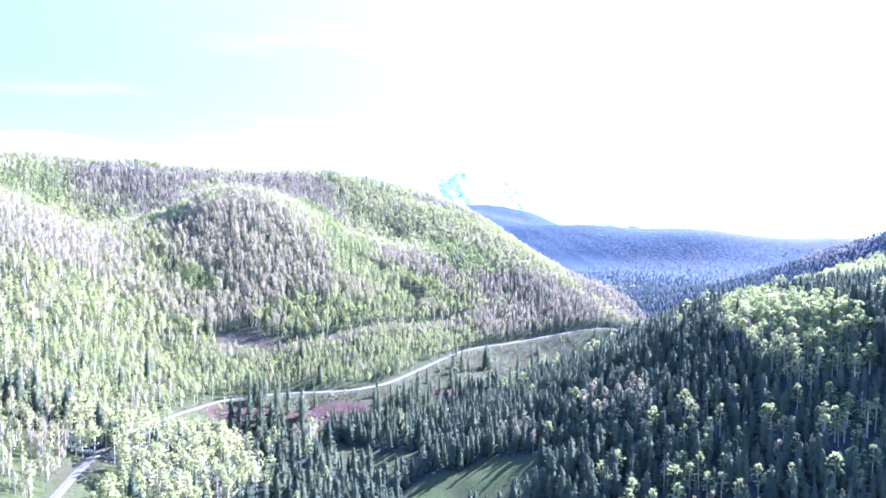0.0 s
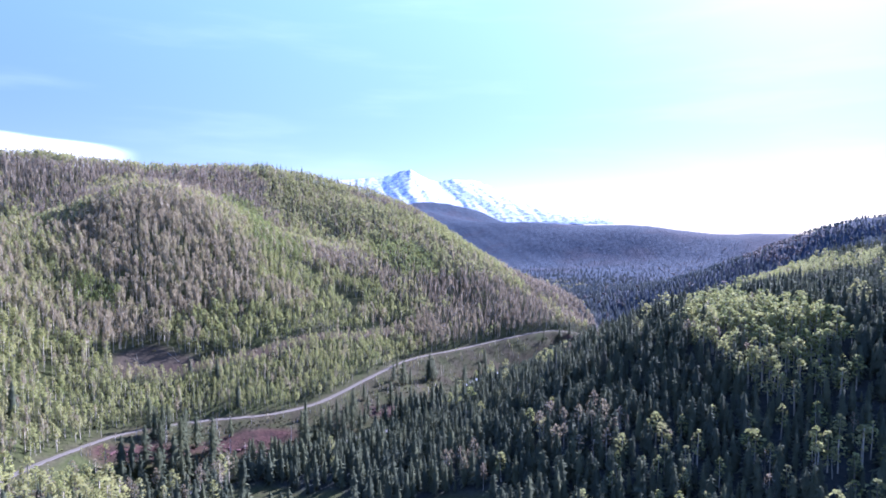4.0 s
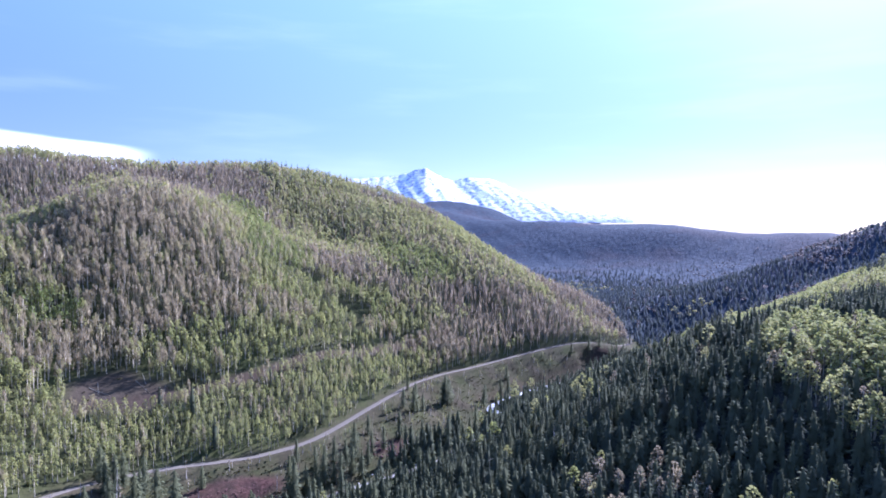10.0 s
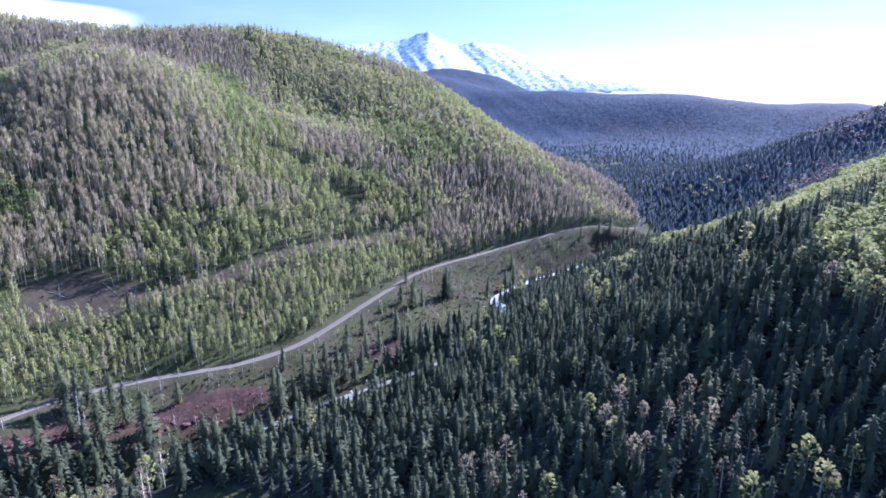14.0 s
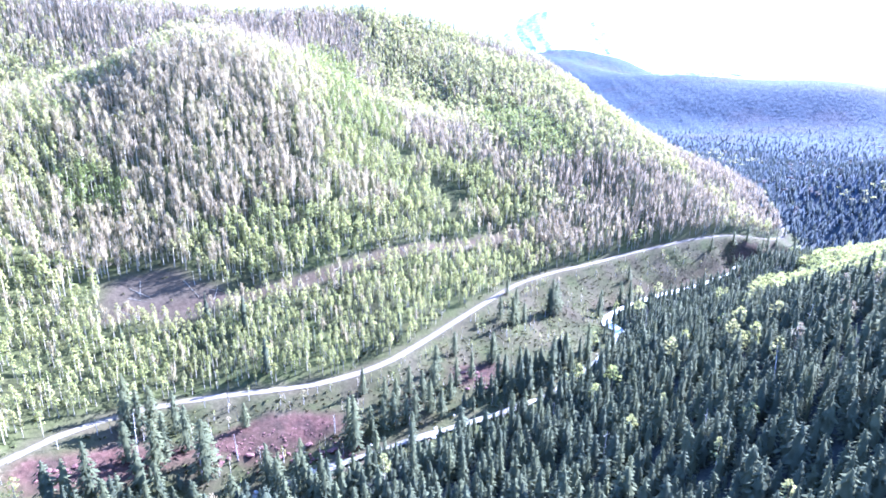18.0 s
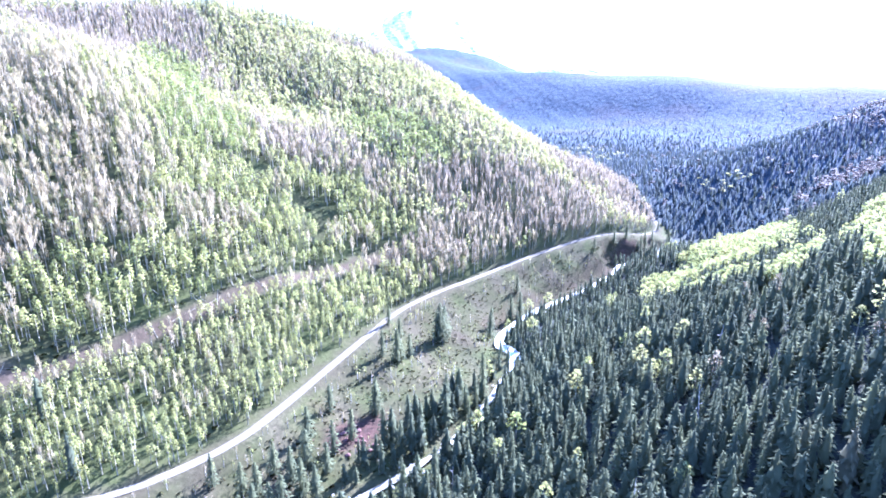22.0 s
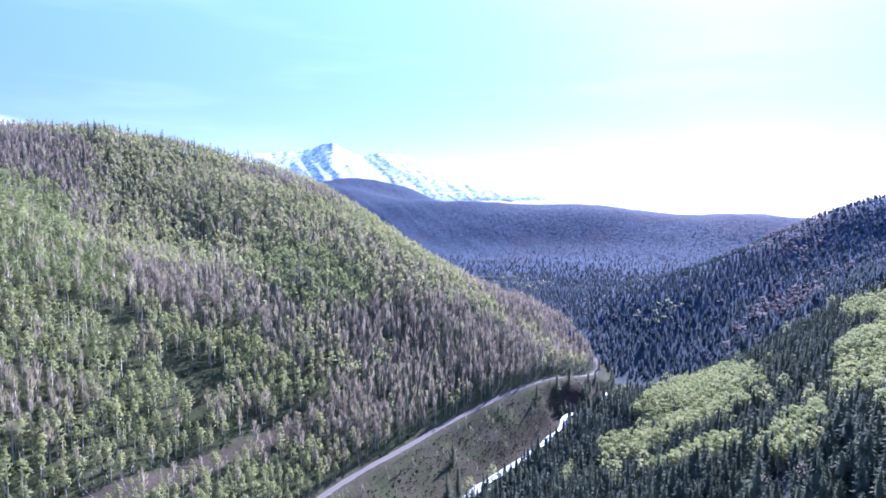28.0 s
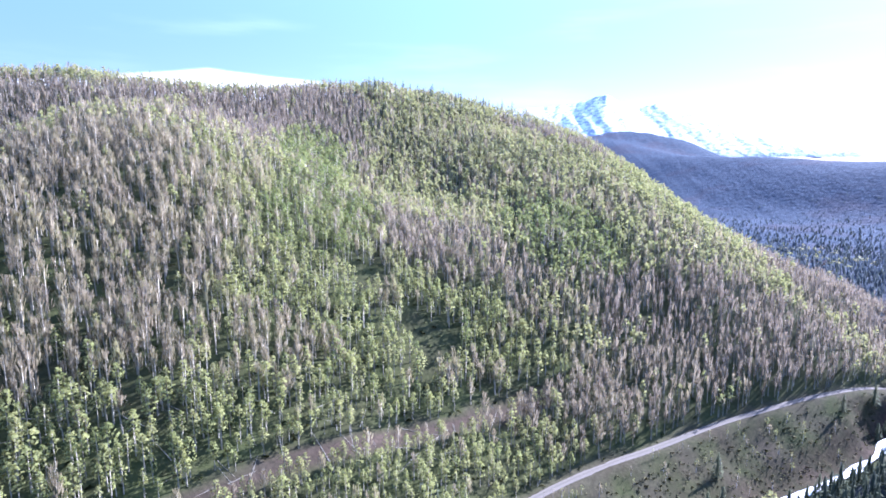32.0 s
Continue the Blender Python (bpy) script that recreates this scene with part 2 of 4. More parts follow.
GROUND, GRAVEL, WATER, SNOW = make_ground(), make_gravel(), make_water(), make_snow()
ASPEN = leaf_material("aspen_foliage", [(0.0, (0.25, 0.206, 0.15)), (0.3, (0.365, 0.31, 0.185)), (0.5, (0.33, 0.315, 0.135)), (0.75, (0.315, 0.325, 0.115)), (1.0, (0.155, 0.19, 0.06))], 0.5, airy=[(0.32, (0.42, 0.42, 0.42)), (0.5, (0.22, 0.22, 0.22))])
# distance haze is in the colour: blue-grey at tone 0, faintly blue at 0.3
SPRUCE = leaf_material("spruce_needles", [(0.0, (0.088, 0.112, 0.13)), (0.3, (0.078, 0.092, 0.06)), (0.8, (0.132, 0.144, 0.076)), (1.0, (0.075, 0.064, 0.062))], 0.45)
SCRUB = leaf_material("scrub_foliage", [(0.0, (0.09, 0.072, 0.045)), (0.4, (0.1, 0.094, 0.045)), (1.0, (0.085, 0.105, 0.036))], 0.3)
ASPEN_BARK = make_bark("aspen_bark", (0.22, 0.2, 0.145), (0.38, 0.35, 0.26))
SNAG = make_bark("weathered_wood", (0.28, 0.26, 0.24), (0.5, 0.48, 0.45))
SPRUCE_BARK = make_bark("spruce_bark", (0.05, 0.04, 0.03), (0.13, 0.10, 0.08))

# ---- landform ----
# each hill: centre x, y, height, half width along and across, turn of its long axis
HILLS = [
    (-176.9, 812.2, 146.6, 271.7, 125.4, 0.71),
    (-79.6, 687.5, 73.8, 383.7, 94.3, 1.24),
    (104.9, 797.5, 101.1, 202.4, 94.3, 1.70),
    (287.9, 281.1, 49.1, 361.0, 179.4, 2.91),
    (550.2, 505.2, 96.2, 152.3, 300.2, 2.17),
    (232.4, 575.0, -61.0, 201.5, 93.4, 0.63),
    (-318.6, 454.3, 119.1, 94.5, 439.5, 0.49),
    (383.5, 67.6, 76.0, 94.6, 213.1, 0.80),
    (-199.4, 600.5, 65.2, 370.8, 109.1, 2.44),
    (878.1, 836.5, 106.8, 94.7, 340.8, 1.70),
    (230.7, 607.2, 46.5, 110.7, 94.3, 2.00),
    (43.4, 576.7, 46.3, 94.6, 94.7, 0.95),
    (59.7, 366.6, -45.7, 93.7, 121.1, 2.71),
    (266, 700, 20.0, 52, 42, 0.3),
    (30, 716, 30.0, 60, 84, 0.0),
    (662.1, 1626.2, 89.2, 1249.4, 231.2, 2.24),
    (440.0, 2558.0, 158.0, 370.0, 365.0, 0.20),
    (-763.5, 1577.5, 188.6, 672.1, 377.5, 0.39),
]
ROAD = [(-80, 100), (-94, 180), (-97, 230), (-88, 285), (-75, 314), (-52, 333), (-23, 349), (-3, 366), (11, 386), (25, 409), (42, 437), (60, 466), (87, 495), (106, 512), (139, 541), (177, 567), (203, 583), (230, 600), (256, 615), (280, 634), (300, 658), (310, 690)]
RIVER = [(-70, 262, 14), (-29, 303, 12), (-3, 323, 11), (16, 336, 10), (46, 356, 8), (70, 377, 6), (85, 398, 4), (96, 416, 2.5), (108, 438, 1), (105, 454, -0.5), (111, 468, -2), (125, 486, -4), (144, 504, -6), (166, 520, -7.5), (193, 541, -9), (215, 560, -9), (226, 575, -10), (246, 582, -11), (257, 587, -11.5), (278, 612, -13)]


def spline(points, step=3.0):
    """A smooth line through the given places, with a point about every step metres."""
    p = np.array(points, float)
    p = np.vstack([2 * p[0] - p[1], p, 2 * p[-1] - p[-2]])
    out = []
    for a, b, c, d in zip(p, p[1:], p[2:], p[3:]):
        n = max(2, int(np.linalg.norm((c - b)[:2]) / step))
        for t in np.arange(n) / n:
            out.append(0.5 * (2 * b + (c - a) * t + (2 * a - 5 * b + 4 * c - d) * t * t + (3 * b - a - 3 * c + d) * t ** 3))
    out.append(p[-2])
    return np.array(out)


def wavy(x, y, size, seed):
    """Smooth random relief between -1 and 1."""
    r = np.random.RandomState(seed)
    z = np.zeros_like(x, dtype=float)
    for k in range(7):
        a, q, w = r.uniform(0, math.tau), r.uniform(0, math.tau), r.uniform(0.6, 1.7)
        z = z + np.sin((x * math.cos(a) + y * math.sin(a)) * math.tau / size * w + q)
    return z / 4.0


def landform(x, y):
    z = np.zeros_like(x, dtype=float)
    for x0, y0, h, a, b, th in HILLS:
        c, s = math.cos(th), math.sin(th)
        u, v = ((x - x0) * c + (y - y0) * s) / a, (-(x - x0) * s + (y - y0) * c) / b
        z = z + h * np.exp(-(u * u + v * v))
    return z


def near_line(x, y, line):
    """Distance to a line and the number of its nearest point."""
    best, which = np.full(x.shape, 1e9), np.zeros(x.shape, int)
    m = (x > line[:, 0].min() - 60) & (x < line[:, 0].max() + 60) & (y > line[:, 1].min() - 60) & (y < line[:, 1].max() + 60)
    xs, ys, bb, ww = x[m], y[m], np.full(m.sum(), 1e9), np.zeros(m.sum(), int)
    for i in range(len(line) - 1):
        a, d = line[i, :2], line[i + 1, :2] - line[i, :2]
        t = np.clip(((xs - a[0]) * d[0] + (ys - a[1]) * d[1]) / (d @ d), 0, 1)
        q = np.hypot(xs - a[0] - t * d[0], ys - a[1] - t * d[1])
        k = q < bb
        bb[k], ww[k] = q[k], (i + np.round(t).astype(int))[k]
    best[m], which[m] = bb, ww
    return best, which


def smooth(a, lo, hi):
    t = np.clip((a - lo) / (hi - lo), 0, 1)
    return t * t * (3 - 2 * t)


road_line = spline(ROAD)
rz = landform(road_line[:, 0], road_line[:, 1])
rz = np.convolve(np.pad(rz, 12, mode="edge"), np.ones(25) / 25, "valid")
river_line = spline(RIVER)


def side(x, y, line, which):
    """Positive to the left of a line."""
    i = np.clip(which, 0, len(line) - 2)
    d = line[i + 1, :2] - line[i, :2]
    return d[..., 0] * (y - line[i, 1]) - d[..., 1] * (x - line[i, 0])


def ground_z(x, y):
    z = landform(x, y)
    far = smooth(np.hypot(x - 100, y - 400), 500, 1500)
    z = z + wavy(x, y, 70, 3) * 1.6 + wavy(x, y, 19, 4) * 0.5 + far * wavy(x, y, 420, 5) * 12 - 700 * smooth(np.hypot(x, y), 2500, 4900)
    d, i = near_line(x, y, river_line)
    k = 1 - smooth(d, 2.6, 15)
    z = z * (1 - k) + (river_line[i, 2] - 1.0) * k
    d, i = near_line(x, y, road_line)
    k = 1 - smooth(d, 2.9, 7.5)
    return z * (1 - k) + rz[i] * k


def quads(name, verts, faces, mats, index=None, attrs=None, smooth_shade=False, normals=None):
    """One mesh from arrays of places and of four-cornered faces, with soft normals for foliage."""
    me = bpy.data.meshes.new(name)
    n, k = len(verts), len(faces)
    me.vertices.add(n)
    me.vertices.foreach_set("co", np.ascontiguousarray(verts, dtype=np.float32).ravel())
    me.loops.add(4 * k)
    me.loops.foreach_set("vertex_index", np.ascontiguousarray(faces, dtype=np.int32).ravel())
    me.polygons.add(k)
    me.polygons.foreach_set("loop_start", np.arange(0, 4 * k, 4, dtype=np.int32))
    if index is not None:
        me.polygons.foreach_set("material_index", np.ascontiguousarray(index, dtype=np.int32))
    me.polygons.foreach_set("use_smooth", np.full(k, smooth_shade or normals is not None))
    for m in mats:
        me.materials.append(m)
    for key, val in (attrs or {}).items():
        me.attributes.new(key, "FLOAT", "POINT").data.foreach_set("value", np.ascontiguousarray(val, dtype=np.float32))
    if normals is not None:
        me.attributes.new("custom_normal", "FLOAT_VECTOR", "POINT").data.foreach_set("vector", np.ascontiguousarray(normals, dtype=np.float32).ravel())
    me.update(calc_edges=True)
    return me


def lattice(nx, ny):
    i = np.arange(nx * ny).reshape(ny, nx)
    return np.stack([i[:-1, :-1], i[:-1, 1:], i[1:, 1:], i[1:, :-1]], -1).reshape(-1, 4)


def graded(lo, a, b, hi, step):
    """Fine steps between a and b, ever wider ones outside."""
    mid = np.arange(a, b + step, step)
    g = np.cumsum(step * 1.05 ** np.arange(1, 130))
    left, right = a - g[g < a - lo], mid[-1] + g[g < hi - mid[-1]]
    return np.concatenate([[lo], left[::-1], mid, right, [hi]])


# ---- cover: what grows where on the plan ----
def spot(x, y, x0, y0, a, b, turn=0.0):
    """1 inside an uneven oval, falling to 0 at its edge."""
    c, s = math.cos(turn), math.sin(turn)
    u, v = ((x - x0) * c + (y - y0) * s) / a, (-(x - x0) * s + (y - y0) * c) / b
    return 1 - smooth(np.hypot(u, v) + 0.18 * wavy(x, y, 24, 9), 0.8, 1.15)


TRACK = spline([(-95, 352), (-45, 392), (-9, 432), (17, 460), (38, 481), (70, 515)])


def cover(x, y):
    """Masks of meadow, red earth, bare dirt, and the plain distances to road and river."""
    dr, ir = near_line(x, y, road_line)
    dv, iv = near_line(x, y, river_line)
    dt, it = near_line(x, y, TRACK)
    below = side(x, y, road_line, ir) < 0
    above_river = side(x, y, river_line, iv) > 0
    bank = below & above_river & (dr < 70) & (y > 300) & (y < 640)
    red = np.maximum.reduce([spot(x, y, -30, 324, 24, 8, 0.55), spot(x, y, 35, 379, 15, 6, 0.75), spot(x, y, -68, 296, 22, 8, 0.7), 0.14 * bank * smooth(wavy(x, y, 40, 13), 0.0, 0.6), 0.35 * bank * (1 - smooth(dv, 9, 17)) * (y > 470), 0.8 * spot(x, y, 236, 588, 20, 5, 0.6), 0.3 * (1 - smooth(dt, 1.4, 4))])
    dirt = np.maximum.reduce([0.9 * spot(x, y, -16, 313, 34, 4.5, 0.66), spot(x, y, -83, 368, 23, 13, 0.4), 0.9 * (1 - smooth(dt + wavy(x, y, 17, 19), 1.6, 4.0)), 0.6 * (1 - smooth(dr, 2.6, 4.2)), bank * np.clip(0.2 - 0.5 * wavy(x, y, 32, 14), 0, 0.8)])
    grass = np.maximum.reduce([spot(x, y, -8, 268, 26, 14, -0.5), spot(x, y, 34, 228, 34, 20, 0.3), spot(x, y, -48, 245, 16, 9, 0.3), bank * (0.75 + 0.25 * wavy(x, y, 32, 14)), 0.7 * spot(x, y, -7, 520, 11, 9), 0.7 * spot(x, y, 22, 505, 12, 14, 0.4)])
    return grass, red, dirt, dr, dv, dt, bank


# ---- setting ----
gx, gy = graded(-4900, -230, 330, 4900, 4.0), graded(-1500, 170, 680, 4950, 4.0)
X, Y = np.meshgrid(gx, gy)
Z = ground_z(X, Y)
gr, re_, di, _, dv_, _, _ = cover(X.ravel(), Y.ravel())
iv_ = near_line(X.ravel(), Y.ravel(), river_line)[1]
far_side = np.where(dv_ < 1e8, side(X.ravel(), Y.ravel(), river_line, iv_) < 0, np.maximum.reduce([smooth(X.ravel() + 40 * wavy(X.ravel(), Y.ravel(), 90, 71), -60, 60) * (Y.ravel() < 640), Y.ravel() > 900, X.ravel() > 270]))
lush = np.maximum.reduce([spot(X.ravel(), Y.ravel(), 60, 386, 34, 4.5, 0.95), 0.7 * spot(X.ravel(), Y.ravel(), 92, 440, 16, 6, 0.9), 0.6 * spot(X.ravel(), Y.ravel(), 34, 228, 30, 14, 0.3)])
wd = far_side * smooth(dv_, 5, 9) * (1 - gr)
# mask of the far woods with haze in their colour, growing with distance
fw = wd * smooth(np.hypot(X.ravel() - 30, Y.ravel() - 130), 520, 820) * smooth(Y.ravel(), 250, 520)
ground = new("ground", quads("ground", np.stack([X, Y, Z], -1).reshape(-1, 3), lattice(len(gx), len(gy)), [GROUND], None, {"grass": gr, "red": re_, "dirt": di, "wood": wd, "lush": lush, "hazy_far_wood": fw}, True))
tagged(ground, "wooded mountain ground of brown litter, grass and red earth", "ground", kind="structure")


def ribbon(line, z, half, across, mat, name, crown=0.0, jitter=0.0):
    t = np.gradient(line[:, :2], axis=0)
    t /= np.linalg.norm(t, axis=1)[:, None]
    s = np.linspace(-1, 1, across)
    w = (np.zeros(len(line)) + half)[:, None] * (1 + jitter * wavy(line[:, 0], line[:, 1], 30, 12))[:, None] * s[None]
    x, y = line[:, 0, None] - t[:, 1, None] * w, line[:, 1, None] + t[:, 0, None] * w
    zz = z[:, None] + crown * (1 - s[None] ** 2)
    rut = np.broadcast_to(np.exp(-((s) / 0.25) ** 2), zz.shape)
    return quads(name, np.stack([x, y, zz], -1).reshape(-1, 3), lattice(across, len(line)), [mat], None, {"rut": rut.ravel()}, True)


road = tagged(new("road", ribbon(road_line, rz + 0.05, 1.6, 9, GRAVEL, "road", 0.14, 0.08)), "pale gravel forest road along the foot of the slope", "road", kind="structure")
river = tagged(new("water", ribbon(river_line, river_line[:, 2], 1.2 + 0.55 * smooth(river_line[:, 1], 410, 445) + 0.9 * np.exp(-((river_line[:, 1] - 450) / 22) ** 2), 7, WATER, "water", 0.0, 0.45)), "shallow white mountain river among spruces", "river", kind="structure")


# ---- trees ----
def strip(bottom, top, r0, r1):
    """A tapered four-sided stem."""
    b, t = np.array(bottom, float), np.array(top, float)
    c = np.array([(1, 0, 0), (0, 1, 0), (-1, 0, 0), (0, -1, 0)], float)
    v = np.vstack([b + c * r0, t + c * r1])
    f = [(i, (i + 1) % 4, 4 + (i + 1) % 4, 4 + i) for i in range(4)]
    return v, np.array(f)


def join(parts):
    vs, fs, n = [], [], 0
    for v, f in parts:
        vs.append(v)
        fs.append(np.asarray(f) + n)
        n += len(v)
    return np.vstack(vs), np.vstack(fs)


def aspen(rnd, clumps, bare, size=1.0, wide=0.14, stout=1.0):
    """Trunk and crown of an aspen one metre high, slim and tall; a bare one is all upright twigs."""
    trunk = strip((0, 0, -0.03), (rnd.normal(0, 0.015), rnd.normal(0, 0.015), 0.92), 0.019, 0.006)
    low = rnd.uniform(0.34, 0.5)
    out = []
    for k in range(clumps):
        h = rnd.uniform(0, 1) ** 0.85
        z = low + (1 - low) * h
        rad = wide * math.sin(math.pi * min(1, 0.16 + 0.82 * h)) ** 0.7
        a, q = rnd.uniform(0, math.tau), math.sqrt(rnd.uniform(0.05, 1))
        p = np.array([rad * q * math.cos(a), rad * q * math.sin(a), z])
        if bare:
            up = np.array([math.cos(a) * 0.35 * q, math.sin(a) * 0.35 * q, 1.0]) * rnd.uniform(0.05, 0.11) * size
            w = np.array([-math.sin(a + rnd.normal(0, 1)), math.cos(a), 0]) * rnd.uniform(0.004, 0.010) * size * stout
        else:
            up = rnd.normal(0, 1, 3)
            up *= rnd.uniform(0.026, 0.046) * size / np.linalg.norm(up)
            w = np.cross(up, rnd.normal(0, 1, 3))
            w *= rnd.uniform(0.022, 0.040) * size / np.linalg.norm(w)
        out.append((np.array([p - w * 0.6 - up, p + w - up * 0.4, p + w * 0.5 + up, p - w + up * 0.5]), [(0, 1, 2, 3)]))
    return trunk, face_out(join(out), False)


NO_TRUNK = (np.zeros((0, 3)), np.zeros((0, 4), int))


def unit(a):
    return a / (np.linalg.norm(a, axis=-1, keepdims=True) + 1e-9)


def outward(v, conifer, lift=1.5):
    """The way out of a crown at each place in it, lifted towards the sky."""
    c = v - np.array([0, 0, 0.66])
    return unit(unit(v * (1, 1, 0)) + (0, 0, lift)) if conifer else unit(unit(c * (1, 1, 0.45)) + (0, 0, lift + 0.3))


def face_out(crown, conifer):
    """Turns every leaf of a crown to face out of it."""
    v, f = crown
    f = np.array(f)
    n = np.cross(v[f[:, 2]] - v[f[:, 0]], v[f[:, 3]] - v[f[:, 1]])
    flip = (n * outward(v[f].mean(1), conifer)).sum(1) < 0
    f[flip] = f[flip][:, ::-1]
    return v, f


def leaf_normals(trunk, crown, conifer, rnd, lift=1.5):
    n = outward(crown[0], conifer, lift) + rnd.normal(0, 0.14, crown[0].shape)
    return np.vstack([unit(trunk[0] * (1, 1, 0)), unit(n)])


def spruce(rnd, sprays, slim, size, stem=True, tiers=6, sides=5, heart=0.6):
    """Trunk and needled crown of a spruce one metre high: a ragged tiered column with small drooping sprays."""
    trunk = strip((0, 0, -0.03), (0, 0, 0.97), 0.016, 0.002) if stem else NO_TRUNK

    def reach(h):
        return slim * (1 - h) ** 0.78 * (0.55 + 0.45 * min(1, h / 0.2)) + 0.003
    rings = []
    for k in range(tiers + 1):
        h = 0.05 + 0.95 * k / tiers
        for j in range(sides):
            a = math.tau * (j + 0.5 * (k % 2)) / sides
            q = heart * (1 - 0.5 * (1 - h) ** 2) * reach(h) * rnd.uniform(0.6, 1.0) if k < tiers else 0.002
            rings.append((q * math.cos(a), q * math.sin(a), h + (rnd.uniform(-0.55, 0.3) / tiers if k < tiers else 0)))
    f = [(k * sides + j, k * sides + (j + 1) % sides, (k + 1) * sides + (j + 1) % sides, (k + 1) * sides + j) for k in range(tiers) for j in range(sides)]
    out = [(np.array(rings), f)] if heart else []
    for k in range(sprays):
        h = 0.05 + 0.93 * ((k + rnd.uniform(0, 1)) / sprays) ** 1.15
        a = k * 2.4 + rnd.uniform(-0.5, 0.5)
        d, e = np.array([math.cos(a), math.sin(a), 0]), np.array([-math.sin(a), math.cos(a), 0])
        l = size * (0.5 + 0.6 * (1 - h) ** 0.5) * rnd.uniform(0.7, 1.25)
        along = d + np.array([0, 0, rnd.uniform(-1.1, -0.2)]) + e * rnd.uniform(-0.35, 0.35)
        roll = rnd.uniform(-1.0, 1.0)
        w = (e * math.cos(roll) + np.array([0, 0, math.sin(roll)])) * l * rnd.uniform(0.35, 0.55)
        p = d * reach(h) * (1.0 - 0.35 * ((h * 11) % 1.0)) * rnd.uniform(0.45, 1.05) + (0, 0, h)
        out.append((np.array([p - along * l * 0.7, p + w + along * l * 0.1, p + along * l, p - w + along * l * 0.1]), [(0, 1, 2, 3)]))
    return trunk, face_out(join(out), True)


def forest(name, places, kinds, mats, label, lift=1.5):
    """One mesh of many trees. places: rows of x, y, z, height, width, turn, tone."""
    rnd = np.random.RandomState(len(places))
    pick = rnd.randint(0, len(kinds), len(places))
    V, F, I, T, N, n = [], [], [], [], [], 0
    conifer = mats[0] == SPRUCE
    for k, (trunk, crown) in enumerate(kinds):
        p = places[pick == k]
        if not len(p):
            continue
        v, f = join([trunk, crown])
        mi = np.r_[np.ones(len(trunk[1]), int), np.zeros(len(crown[1]), int)]
        c, s = np.cos(p[:, 5])[:, None], np.sin(p[:, 5])[:, None]
        w = (p[:, 3] * p[:, 4])[:, None]
        xs = (v[None, :, 0] * c - v[None, :, 1] * s) * w + p[:, 0, None]
        ys = (v[None, :, 0] * s + v[None, :, 1] * c) * w + p[:, 1, None]
        zs = v[None, :, 2] * p[:, 3, None] + p[:, 2, None]
        q = leaf_normals(trunk, crown, conifer, rnd, lift)[None]
        N.append(np.stack([q[..., 0] * c - q[..., 1] * s, q[..., 0] * s + q[..., 1] * c, q[..., 2] + 0 * c], -1).reshape(-1, 3))
        V.append(np.stack([xs, ys, zs], -1).reshape(-1, 3))
        F.append((f[None] + (np.arange(len(p)) * len(v))[:, None, None]).reshape(-1, 4) + n)
        I.append(np.tile(mi, len(p)))
        T.append(np.repeat(p[:, 6], len(v)))
        n += len(p) * len(v)
    me = quads(name, np.vstack(V), np.vstack(F), mats, np.concatenate(I), {"tone": np.concatenate(T)}, normals=np.vstack(N))
    return tagged(new(name, me), label, "trees", kind="stuff")


def scatter(x0, x1, y0, y1, step, seed, jitter=0.45):
    r = np.random.RandomState(seed)
    x, y = np.meshgrid(np.arange(x0, x1, step), np.arange(y0, y1, step))
    x = x.ravel() + r.uniform(-jitter, jitter, x.size) * step
    y = y.ravel() + r.uniform(-jitter, jitter, y.size) * step
    return x, y, r


rnd = np.random.RandomState(5)
FUZZY = [aspen(rnd, 110, False, 0.6, 0.17) for _ in range(4)]
ASPENS = [aspen(rnd, 78, False, 0.85, 0.16) for _ in range(7)]
BARES = [aspen(rnd, 66, True, 1.05, 0.15, 1.5) for _ in range(7)]
SAPLINGS = [aspen(rnd, 30, False, 1.1, 0.2) for _ in range(3)] + [aspen(rnd, 26, True, 1.2, 0.2) for _ in range(3)]
HIGH_ASPENS = [aspen(rnd, 18, False, 1.3, 0.125) for _ in range(5)]
MID_ASPENS = [aspen(rnd, 44, False, 1.2, 0.17) for _ in range(5)]
HIGH_BARES = [aspen(rnd, 16, True, 1.5, 0.11, 1.7) for _ in range(5)]
SPRUCES = [spruce(rnd, 60, s, 0.05, True, 6, 4, 0.84) for s in (0.16, 0.175, 0.19, 0.165, 0.2, 0.18)]
MID_SPRUCES = [spruce(rnd, 16, s, 0.075, True, 4, 5, 0.85) for s in (0.13, 0.145, 0.135, 0.16)]
CREST_SPRUCES = [spruce(rnd, 18, s, 0.09, True, 3, 4) for s in (0.14, 0.16, 0.15)]
NEXT_SPRUCES = [spruce(rnd, 4, s, 0.1, False, 3, 4, 0.92) for s in (0.15, 0.17, 0.16, 0.19)]
FAR_SPRUCES = [spruce(rnd, 0, s, 0.2, False, 2, 4, 1.1) for s in (0.24, 0.28, 0.26, 0.22)]
FAR_ASPENS = [aspen(rnd, 9, False, 2.1, 0.17) for _ in range(3)]


def rows(x, y, r, lo, hi, tone, spread=0.07):
    n = len(x)
    return np.stack([x, y, ground_z(x, y), r.uniform(lo, hi, n), r.uniform(0.85, 1.25, n), r.uniform(0, math.tau, n), np.clip(tone + r.normal(0, spread, n), 0, 1)], -1)


def blend(v, s, value):
    return v * (1 - s) + value * s


